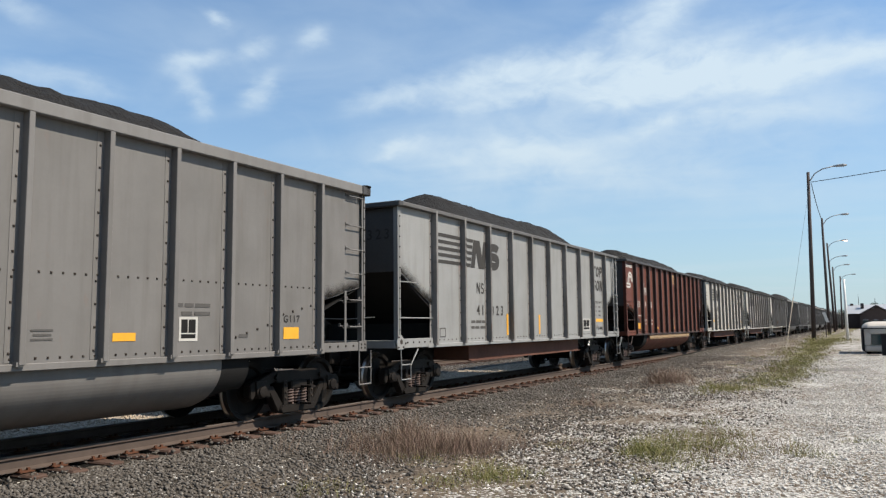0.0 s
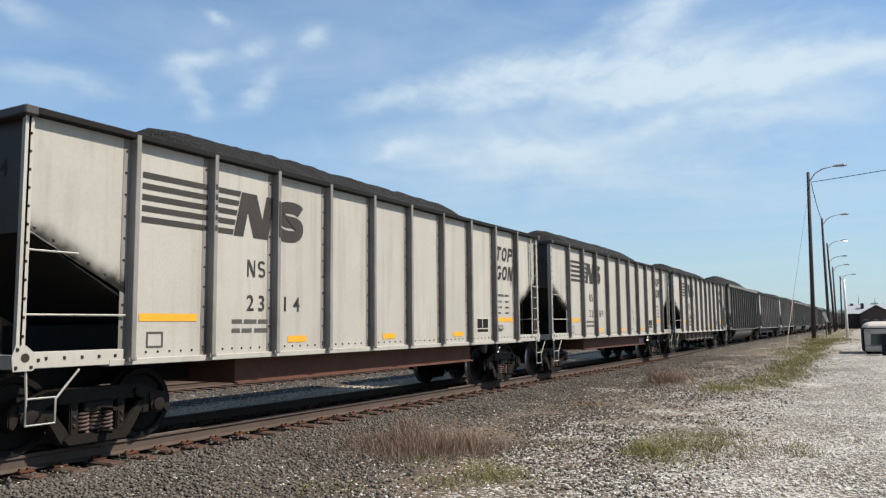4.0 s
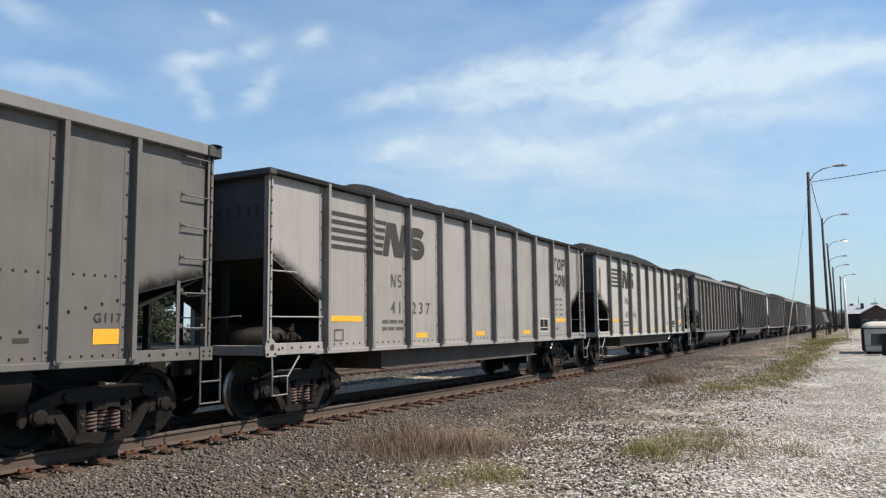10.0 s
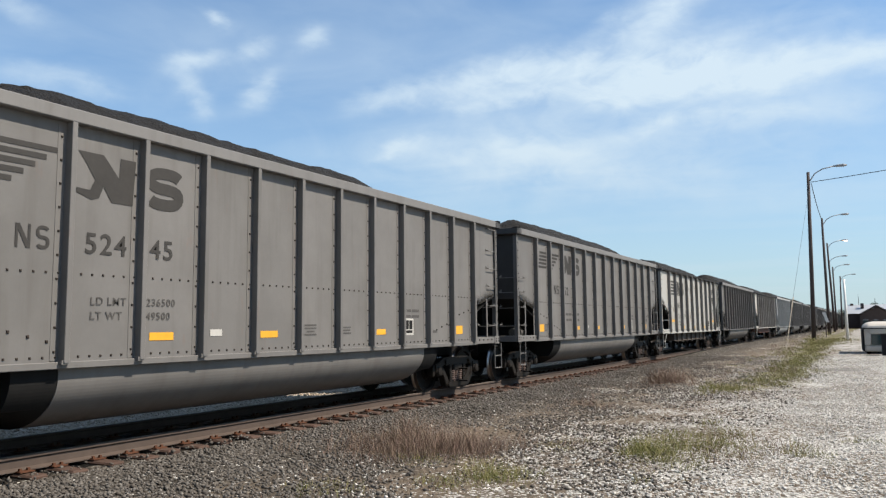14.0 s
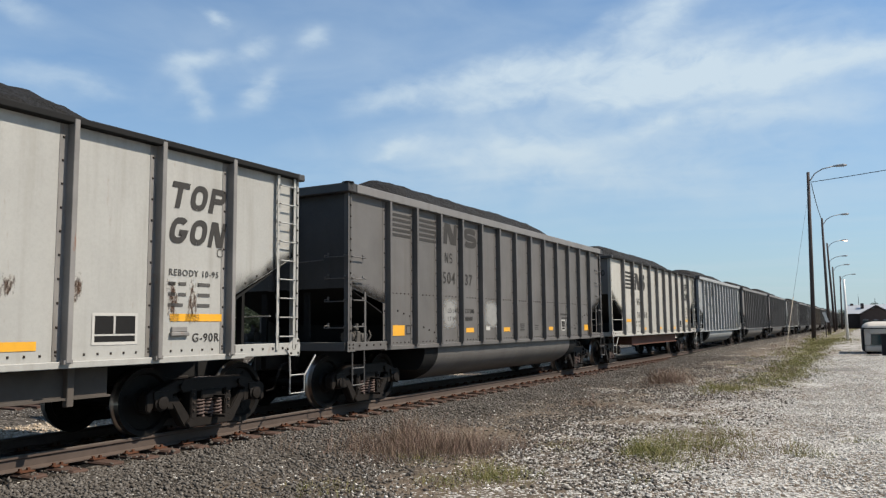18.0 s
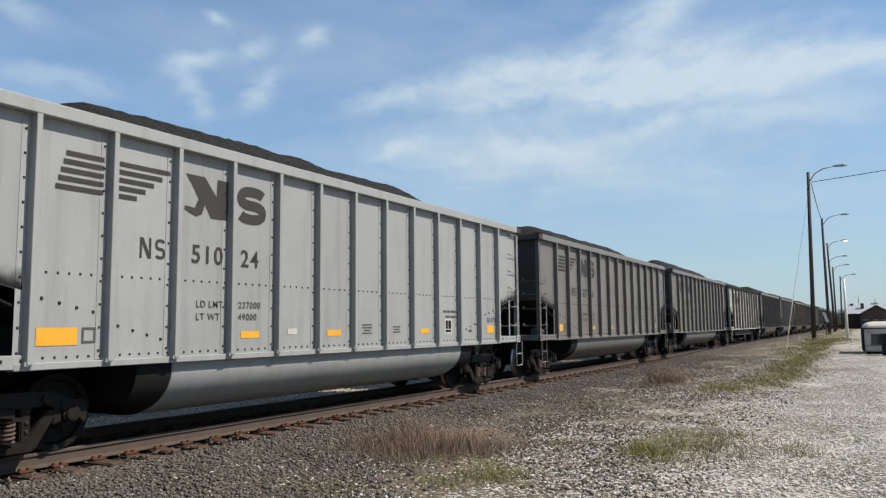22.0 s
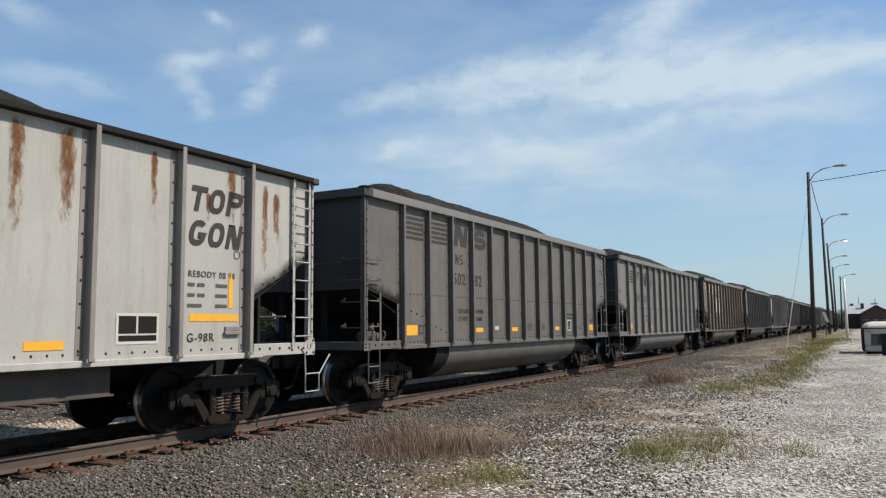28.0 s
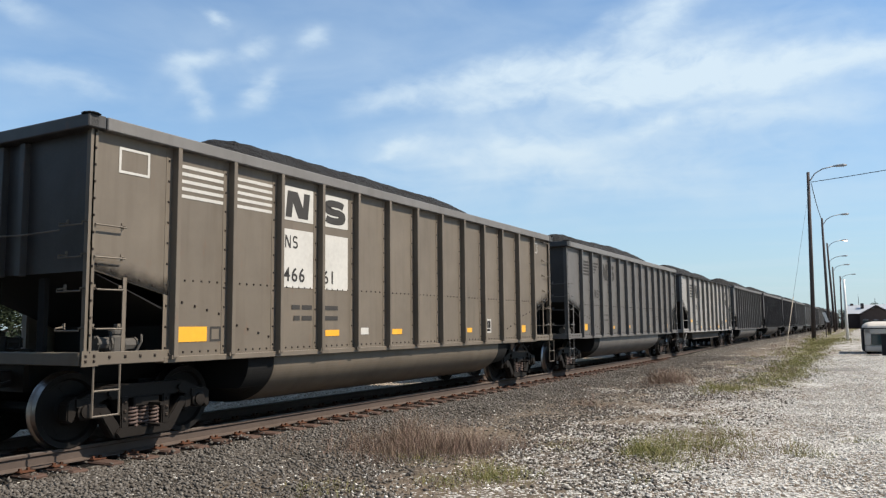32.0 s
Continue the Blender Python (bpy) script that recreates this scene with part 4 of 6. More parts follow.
def corner_cap(bm, top):
    """A black corner casting with a low domed cap."""
    box(bm, -0.06, 0.07, -0.06, 0.07, top - 0.15, top + 0.004, 0.01)
    prev = None
    for r, z in ((0.105, -0.004), (0.112, 0.006), (0.10, 0.016), (0.07, 0.026), (0.03, 0.03)):
        ring = [bm.verts.new((r * math.cos(2 * math.pi * (j + 0.5) / 12), r * math.sin(2 * math.pi * (j + 0.5) / 12), top + z)) for j in range(12)]
        if prev:
            for j in range(12):
                bm.faces.new((prev[j], prev[(j + 1) % 12], ring[(j + 1) % 12], ring[j]))
        else:
            bm.faces.new(ring[::-1])
        prev = ring
    bm.faces.new(prev)


def corner_post(bm, z0, z1):
    box(bm, HS - 0.07, HS + 0.05, -0.012, 0.012, z0, z1)
    box(bm, HS + 0.035, HS + 0.05, -0.05, 0.05, z0, z1)
    z = z0 + 0.15
    while z < z1 - 0.1:
        stud(bm, HS + 0.05, 0.02, z, 0.0145)
        z += 0.2


def end_chord(bm, top, h, tub):
    if tub:
        box(bm, -HS - 0.12, HS + 0.12, -0.14, 0.1, top - h, top, 0.012)
    else:
        box(bm, -HS - 0.13, HS + 0.13, -0.11, 0.05, top - h - 0.02, top, 0.015)


def end_wall(bm, z0, z1):
    prism(bm, [(-HS, z0), (HS, z0), (HS, z1), (-HS, z1)], 0.04, 0.05, "y")


def end_slope(bm, z, tub):
    prism(bm, [(0.05, z), (0.06, z), (2.9, 1.0), (2.75, 1.0)], -HS + 0.02, HS - 0.02)
    # shear plates and end posts under the slope
    for x in (-0.5, 0.5):
        prism(bm, [(0.1, z - 0.05), (0.16, z - 0.05), (0.16, 1.02), (0.1, 1.02)], x - 0.06, x + 0.06)
    prism(bm, [(1.6, 1.5), (2.4, 1.15), (2.4, 1.0), (1.6, 1.0)], -HS + 0.1, HS - 0.1)


def end_sill(bm, z0, tub):
    h = 1.2 if not tub else 1.17
    for s in (-1, 1):
        box(bm, min(s * (HS - 0.03), s * (HS + 0.045)), max(s * (HS - 0.03), s * (HS + 0.045)), 0.0, 1.3, z0 - 0.03, h, 0.006)
        for i in range(5):
            stud(bm, s * (HS + 0.045), 0.3 + i * 0.22, (z0 + h) / 2, 0.018, s)
        # corner plate
        if tub:
            box(bm, min(s * (HS + 0.046), s * (HS + 0.062)), max(s * (HS + 0.046), s * (HS + 0.062)), -0.08, 0.14, z0 - 0.04, h + 0.02)
            for by in (-0.03, 0.08):
                for bz in (z0 + 0.02, h - 0.04):
                    stud(bm, s * (HS + 0.062), by, bz, 0.016, s)
        else:
            prism(bm, [(-0.08, z0 - 0.05), (0.14, z0 - 0.05), (0.24, z0 + 0.06), (0.06, z0 + 0.22), (-0.06, z0 + 0.22), (-0.1, z0 + 0.1)], s * (HS + 0.046), s * (HS + 0.062))
            for by, bz in ((-0.05, z0 - 0.01), (0.12, z0 - 0.01), (-0.04, z0 + 0.18), (0.2, z0 + 0.06)):
                stud(bm, s * (HS + 0.062), by, bz, 0.018, s)
            # jacking hole, dark inside
            hole = [bm.verts.new((s * (HS + 0.0635), 0.05 + 0.05 * math.cos(q * math.pi / 6), z0 + 0.09 + 0.05 * math.sin(q * math.pi / 6))) for q in range(12)]
            bm.faces.new(hole).material_index = 1
    box(bm, -HS, HS, -0.08, 0.06, z0 - 0.03, z0 + 0.12, 0.008)
    box(bm, -HS + 0.05, HS - 0.05, 0.06, 0.6, z0 + 0.02, z0 + 0.05)


def tub_profile():
    pts = []
    for i in range(25):
        a = math.pi / 2 * i / 24
        pts.append((0.47 + 0.96 * math.cos(a), 0.92 - 0.64 * math.sin(a)))
    return [(1.43, 1.02)] + pts


def tub_mesh(bm):
    near = tub_profile()
    pts = near + [(-x, z) for x, z in near[::-1]]
    prism(bm, pts, 3.3, 11.4, "y")


def tub_end(bm, y0, y1):
    near = tub_profile()
    pts = [(x * 0.995, z + 0.002) for x, z in near] + [(-x * 0.995, z + 0.002) for x, z in near[::-1]]
    a = [bm.verts.new((x, y0 + (0.003 if y1 > y0 else -0.003), z)) for x, z in pts]
    b = [bm.verts.new((x, y1, max(z, 0.55) if z < 0.78 else z)) for x, z in pts]
    k = len(pts)
    for i in range(k):
        bm.faces.new((a[i], a[(i + 1) % k], b[(i + 1) % k], b[i]))
    bm.faces.new(a)
    bm.faces.new(b[::-1])


def sill_mesh(bm, y0, y1):
    box(bm, -1.26, 1.26, y0, y1, 0.64, 0.985, 0.012)
    for s in (-1, 1):
        box(bm, min(s * 1.23, s * 1.32), max(s * 1.23, s * 1.32), y0, y1, 0.63, 0.655)

# ---------------------------------------------------------------- painted markings on the car sides
PLATE_X = HS + 0.0055


def plate(bm, pts, x=PLATE_X, thick=0.001):
    prism(bm, pts, x, x + thick)


def rect(y0, y1, z0, z1, slant=0.0):
    h = (z1 - z0) * slant
    return [(y0, z0), (y1, z0), (y1 + h, z1), (y0 + h, z1)]


SINGLE = {"capacity_lines": "capacity_bar", "small_print": "print_bar", "name_line": "name_bar", "rebuild_lines": "rebuild_bar"}


def mark(car, name, mat, shapes, label=""):
    """A painted marking: flat shapes, a hair proud of the sheet. Small print goes bar by bar."""
    if name in SINGLE and len(shapes) > 1:
        for s in shapes:
            mark(car, SINGLE[name], mat, [s], label)
        return None
    bm = bmesh.new()
    for s in shapes:
        plate(bm, s)
    bmesh.ops.recalc_face_normals(bm, faces=bm.faces)
    me = bpy.data.meshes.new(name)
    bm.to_mesh(me)
    bm.free()
    me.materials.append(M[mat])
    return part(name, me, car, label=label)


def text_mark(car, text, mat, y, z, height, stretch=1.0, name="number", space=1.18):
    """Stencilled characters on the near side, reading towards the rear of the train."""
    if " " in text:
        for word in text.split():
            o = text_mark(car, word, mat, y, z, height, stretch, name)
            y += max(v.co.x for v in o.data.vertices) * stretch + height * 0.6
        return o
    cu = bpy.data.curves.new("stencil", "FONT")
    cu.body, cu.size, cu.extrude = text, height / 0.72, 0.001
    cu.space_character = space
    cu.offset = height * 0.018
    ob = bpy.data.objects.new("stencil", cu)
    me = bpy.data.meshes.new_from_object(ob)
    bpy.data.objects.remove(ob)
    me.name = name
    me.materials.clear()
    me.materials.append(M[mat])
    o = part(name, me, car, (PLATE_X + 0.0015, y, z))
    o.rotation_euler = (radians(90), 0, radians(90))
    o.scale = (stretch, 1, 1)
    return o


def leaning(shapes, y, z, s):
    """Shapes drawn from (0, 0), set at y, z and leaned by s."""
    return [[(y + u + v * s, z + v) for u, v in p] for p in shapes]


def notched(y, z, w, h, s, t=0.27):
    """A slanted emblem block with one notch from above and one from below."""
    pts = ((0, 0), (t, 0), (t, 1 - 1.6 * t), (1 - 1.6 * t, 0), (1, 0), (1, 1), (1 - t, 1), (1 - t, 1.6 * t), (1.6 * t, 1), (0, 1))
    return leaning([[(u * w, v * h) for u, v in pts]], y, z, s)


def stroke(path, t):
    """The outline of a bent band of even width t."""
    pts = [Vector(p) for p in path]
    ahead, behind = [], []
    for i, p in enumerate(pts):
        d1 = (p - pts[i - 1]).normalized() if i else None
        d2 = (pts[i + 1] - p).normalized() if i + 1 < len(pts) else None
        d1, d2 = d1 or d2, d2 or d1
        n1, n2 = Vector((-d1.y, d1.x)), Vector((-d2.y, d2.x))
        side = (n1 + n2) / max(0.5, 1 + n1.dot(n2)) * t / 2
        ahead.append(tuple(p + side))
        behind.append(tuple(p - side))
    return [ahead + behind[::-1]]


def arc(cu, cv, ru, rv, a0, a1, k=14):
    """Points of a squarish arc; angles in degrees."""
    out = []
    for i in range(k + 1):
        a = radians(a0 + (a1 - a0) * i / k)
        c, n = math.cos(a), math.sin(a)
        out.append((cu + ru * math.copysign(abs(c) ** 0.8, c), cv + rv * math.copysign(abs(n) ** 0.8, n)))
    return out


def hollow(y, z, w, h, s, t=0.27):
    """A slanted hollow block."""
    k = t * min(w, h)
    return leaning(stroke([(w / 2, k / 2), (w - k / 2, k / 2), (w - k / 2, h - k / 2), (k / 2, h - k / 2), (k / 2, k / 2), (w / 2 - 0.002, k / 2)], k), y, z, s)


def crossbar(w, h, t):
    return [[(0, h - t), (w / 2 - t / 2, h - t), (w / 2 - t / 2, 0), (w / 2 + t / 2, 0), (w / 2 + t / 2, h - t), (w, h - t), (w, h), (0, h)]]


def loop(w, h, t):
    return stroke(arc(w / 2, h / 2, (w - t) / 2, (h - t) / 2, -90, 269, 28), t)


def flag(w, h, t, leg=False):
    m = h * 0.5
    out = stroke([(t / 2, 0), (t / 2, h - t / 2), (w * 0.5, h - t / 2)] + arc(w * 0.55, (h + m) / 2 - t / 4, w * 0.45 - t / 2, (h - m) / 2 - t / 4, 70, -70, 7) + [(w * 0.5, m), (t * 1.02, m)], t)
    if leg:
        out.append([(w * 0.42, m - t * 0.55), (w * 0.42 + t * 1.05, m - t * 0.55), (w, 0), (w - t * 1.15, 0)])
    return out


def open_loop(w, h, t, lip=False):
    path = arc(w / 2, h / 2, (w - t) / 2, (h - t) / 2, 45, 315 if not lip else 330, 20)
    return stroke(path + ([(w - t / 2, h * 0.42), (w * 0.52, h * 0.42)] if lip else []), t)


def wave(w, h, t):
    """A thick double-bend band."""
    r = (h - t) / 4
    return stroke(arc(w / 2, h - t / 2 - r, (w - t) / 2, r, 25, 265, 14) + arc(w / 2, t / 2 + r, (w - t) / 2, r, 85, -155, 14), t)


def swept(w, h):
    """A block whose front is cut to a running, mane-like edge."""
    return [[(u * w, v * h) for u, v in ((0.0, 1.0), (0.42, 1.0), (0.72, 0.55), (0.72, 1.0), (1.0, 1.0), (1.0, 0.0), (0.62, 0.0), (0.46, 0.32), (0.40, 0.06), (0.28, 0.0), (0.02, 0.12), (0.02, 0.22), (0.24, 0.2), (0.31, 0.44), (0.15, 0.75))]]


def reporting(car, mat, y, z, h):
    return mark(car, "reporting_mark", mat, notched(y, z, h * 0.66, h, 0, 0.17)), mark(car, "reporting_mark", mat, leaning(wave(h * 0.62, h, h * 0.15), y + h * 0.9, z, 0))


def lines(y, z, widths, h, gap):
    """Rows of bars for small print that cannot be read."""
    return [rect(y + a, y + b, z - i * gap, z - i * gap + h) for i, row in enumerate(widths) for a, b in row]


def placard(car, y, z, w, h, dark="mark"):
    mark(car, "placard_frame", "mark_white", [rect(y, y + w, z, z + 0.035), rect(y, y + w, z + h - 0.035, z + h), rect(y, y + 0.035, z + 0.035, z + h - 0.035), rect(y + w - 0.035, y + w, z + 0.035, z + h - 0.035), rect(y + 0.035, y + w - 0.035, z + h * 0.285, z + h * 0.335), rect(y + w * 0.46, y + w * 0.5, z + h * 0.35, z + h * 0.9)])
    mark(car, "placard_field", "black", [rect(y + 0.037, y + w * 0.455, z + h * 0.34, z + h - 0.037), rect(y + w * 0.505, y + w - 0.037, z + h * 0.34, z + h - 0.037), rect(y + 0.037, y + w - 0.037, z + 0.037, z + h * 0.28)])


def stripes_on_ribs(car, ys, z0, pitch, h, n, mat, deep):
    """The emblem's bars where they run over the posts."""
    for y, i in itertools.product(ys, range(n)):
        bm = bmesh.new()
        plate(bm, rect(y - 0.022, y + 0.022, z0 + i * pitch, z0 + i * pitch + h), HS + deep + 0.001)
        me = bpy.data.meshes.new("post_stripe")
        bm.to_mesh(me)
        bm.free()
        me.materials.append(M[mat])
        part("post_stripe", me, car)


def flat_marks(car, number, first=1.38, L=14.55, extra=(), weights=None, dim="mark", upright=False):
    a, b = number
    pitch = (L - first - 1.43) / 9
    r1, r2, r3, r8 = (first + pitch * i for i in (1, 2, 3, 8))
    e = first - 1.26
    for i in range(5):
        z = 2.77 + i * 0.142
        mark(car, "emblem_bar", "mark", [rect(first + 0.16, r1 - 0.05, z, z + 0.076), rect(r1 + 0.05, 3.0 + e + 0.24 * (z - 2.76), z, z + 0.076, 0.24)])
    stripes_on_ribs(car, (r1,), 2.77, 0.142, 0.076, 5, "mark", 0.125)
    mark(car, "emblem_block", "mark", notched(3.02 + e, 2.76, 0.72, 0.65, 0.24))
    mark(car, "emblem_block", "mark", leaning(wave(0.70, 0.65, 0.19), 3.84 + e, 2.76, 0.14))
    stripes_on_ribs(car, (r2,), 2.80, 0.6, 0.56, 1, "mark", 0.125)
    reporting(car, dim, r2 - 0.56, 2.18, 0.25)
    text_mark(car, a, dim, r2 - 0.05 - 0.26 * len(a), 1.69, 0.23, space=1.5)
    text_mark(car, b, dim, r2 + 0.2, 1.69, 0.23, space=1.7)
    if weights:
        text_mark(car, "LD LMT", "mark_soft", r1 + 0.3, 1.50, 0.075, 1.0, "capacity_line")
        text_mark(car, weights[0], "mark_soft", r1 + 0.82, 1.50, 0.075, 1.0, "capacity_line")
        text_mark(car, "LT WT", "mark_soft", r1 + 0.3, 1.35, 0.075, 1.0, "capacity_line")
        text_mark(car, weights[1], "mark_soft", r1 + 0.86, 1.35, 0.075, 1.0, "capacity_line")
    else:
        mark(car, "capacity_lines", "mark_soft", lines(r1 + 0.45, 1.50, [[(0, 0.2), (0.24, 0.5), (0.54, 0.74)], [(0, 0.16), (0.2, 0.4), (0.46, 0.74)]], 0.06, 0.13))
    if upright:
        for y in (r3 - 0.22, first + pitch * 5 - 0.7):
            mark(car, "reflector_strip", "yellow", [rect(y, y + 0.1, 1.2, 1.72)], "yellow reflective strip")
    for y0, y1, z in ((r8 + 0.24, r8 + 1.15, 1.53),) if upright else ((first + 0.16, first + 1.1, 1.53), (r3 - 0.95, r3 - 0.5, 1.21), (first + pitch * 5 - 0.9, first + pitch * 5 - 0.45, 1.21), (r8 - 2.05, r8 - 1.58, 1.21), (r8 + 0.24, r8 + 1.15, 1.53)):
        mark(car, "reflector_strip", "yellow", [rect(y0, y1, z, z + 0.1)], "yellow reflective strip")
    # bold leaning title in two rows near the rear: plain shapes
    for z, row in ((3.02, (crossbar, loop, flag)), (2.55, (open_loop, loop, None))):
        for i, shape in enumerate(row):
            y = r8 + 0.17 + 0.345 * i
            if shape is None:
                shapes = notched(y, z, 0.28, 0.355, 0.22, 0.26)
            elif shape is open_loop:
                shapes = leaning(open_loop(0.3, 0.355, 0.082, True), y, z, 0.22)
            else:
                shapes = leaning(shape(0.29, 0.355, 0.082), y, z, 0.22)
            mark(car, "title_shape", "mark", shapes)
    mark(car, "title_ring", "mark_soft", leaning(loop(0.12, 0.12, 0.014), r8 + 1.04, 2.42, 0))
    if extra:
        text_mark(car, extra[0], "mark_soft", r8 + 0.2, 2.13, 0.085, 1.0, "rebuild_line")
        text_mark(car, extra[1], "mark", r8 + 0.62 if len(extra) < 4 else r8 + 0.2, 1.26, 0.115, 1.0, "class_code")
        if len(extra) > 2 and extra[2]:
            mark(car, "reflector_strip", "yellow", [rect(r8 + 0.95, r8 + 1.03, 1.72, 2.2)], "yellow reflective strip")
    else:
        mark(car, "rebuild_lines", "mark_soft", lines(r8 + 0.2, 2.15, [[(0, 0.42), (0.48, 0.72)]], 0.05, 0.1))
    mark(car, "rebuild_lines", "mark_soft", lines(r8 + 0.2, 2.0, [[(0, 0.12), (0.17, 0.3), (0.5, 0.72)], [(0, 0.12), (0.17, 0.3), (0.5, 0.72)], [(0, 0.25), (0.5, 0.72)]], 0.045, 0.14))
    placard(car, r8 - 0.9, 1.25, 0.64, 0.38)
    mark(car, "stencil_frame", "mark_soft", hollow(first + 0.28, 1.2, 0.26, 0.2, 0, 0.12))
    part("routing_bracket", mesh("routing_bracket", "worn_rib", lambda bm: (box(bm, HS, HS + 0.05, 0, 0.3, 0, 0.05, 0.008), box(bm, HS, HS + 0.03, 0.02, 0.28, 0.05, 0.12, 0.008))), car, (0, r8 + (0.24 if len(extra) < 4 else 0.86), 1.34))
    # the number again on the end sheet, in shade
    me = text_mark(car, a + b, "mark", 0, 0, 0.2, 1.0, "end_number", 1.45)
    me.location, me.rotation_euler = (0.36, 0.035, 3.15), (radians(90), 0, 0)


def rust_runs(car, runs, name="rust_run"):
    """Rust on the side sheets: along, width, top, length."""
    for y, w, top, length in runs:
        mark(car, name, name, [rect(y - w / 2, y + w / 2, top - length, top)], "brown rust bleeding through the paint")


def tub_marks(car, style, number, dark="mark", small="mark_soft", weights=None, code=""):
    if style == "square":
        small = "mark"
    a, b = number
    if style == "square":
        for i in range(5):
            z = 3.17 + i * 0.098
            mark(car, "emblem_bar", dark, [rect(1.34, 2.12, z, z + 0.055), rect(2.36, 3.14, z, z + 0.055)])
        n_at, s_at, zl, h = 3.46, 4.40, 3.20, 0.45
        mark(car, "emblem_bar", dark, [rect(3.33, 3.43 + 0.014 * i, 3.2 + i * 0.1, 3.25 + i * 0.1) for i in range(4)])
        mark(car, "emblem_block", dark, notched(n_at, zl, 0.58, h, 0.14))
        mark(car, "emblem_block", dark, leaning(wave(0.64, h, 0.125), s_at, zl, 0.06))
        reporting(car, dark, 3.52, 2.79, 0.22)
        text_mark(car, a, dark, 3.40, 2.35, 0.25)
        text_mark(car, b, dark, 4.43, 2.35, 0.25)
    elif style == "slant":
        for i in range(5):
            z = 3.02 + i * 0.1
            mark(car, "emblem_bar", dark, [rect(1.52 + 0.03 * i, 2.14, z, z + 0.06), rect(2.36, 2.62 + 0.13 * i, z, z + 0.06)])
        mark(car, "emblem_block", dark, leaning(swept(0.8, 0.56), 3.37, 2.95, 0.06))
        mark(car, "emblem_block", dark, leaning(wave(0.62, 0.56, 0.15), 4.34, 2.95, 0.07))
        reporting(car, dark, 2.69, 2.32, 0.26)
        text_mark(car, a, dark, 3.52, 2.32, 0.25)
        text_mark(car, b, dark, 4.45, 2.32, 0.25)
    if weights:
        text_mark(car, "LD LMT", small, 3.62, 1.72, 0.095, 1.0, "capacity_line")
        text_mark(car, "LT WT", small, 3.62, 1.55, 0.095, 1.0, "capacity_line")
        text_mark(car, weights[0], small, 4.42, 1.72, 0.095, 1.0, "capacity_line")
        text_mark(car, weights[1], small, 4.42, 1.55, 0.095, 1.0, "capacity_line")
    else:
        mark(car, "capacity_lines", small, lines(3.62, 1.72, [[(0, 0.2), (0.25, 0.5), (0.78, 1.2)], [(0.05, 0.2), (0.25, 0.5), (0.78, 1.2)]], 0.07, 0.17))
    for y0, y1, z, h in ((1.36, 1.86, 1.26, 0.2), (4.48, 4.86, 1.29, 0.1), (6.5, 6.88, 1.29, 0.1), (9.55, 9.88, 1.29, 0.1), (12.62, 12.98, 1.26, 0.18)):
        mark(car, "reflector_strip", "yellow", [rect(y0, y1, z, z + h)], "yellow reflective strip")
    mark(car, "stencil_frame", small, hollow(1.92, 1.28, 0.18, 0.18, 0, 0.14))
    mark(car, "paper_label", "mark_white", [rect(5.5, 5.72, 1.33, 1.42)])
    mark(car, "small_print", small, lines(7.52, 1.46, [[(0, 0.3)], [(0, 0.3)], [(0.05, 0.25)], [(0, 0.3)]], 0.022, 0.05))
    mark(car, "small_print", small, lines(8.52, 1.42, [[(0, 0.26)], [(0.03, 0.24)], [(0, 0.26)]], 0.022, 0.05))
    mark(car, "small_print", small, lines(10.5, 1.72, [[(0, 0.12), (0.15, 0.3), (0.33, 0.6)], [(0.1, 0.28), (0.32, 0.6)]], 0.05, 0.11))
    placard(car, 10.56, 1.27, 0.32, 0.32)
    mark(car, "vent_plate", small, [rect(11.66, 11.84, 1.3, 1.35)])
    if code:
        text_mark(car, code, dark, 12.62, 1.52, 0.11, 1.0, "class_code")


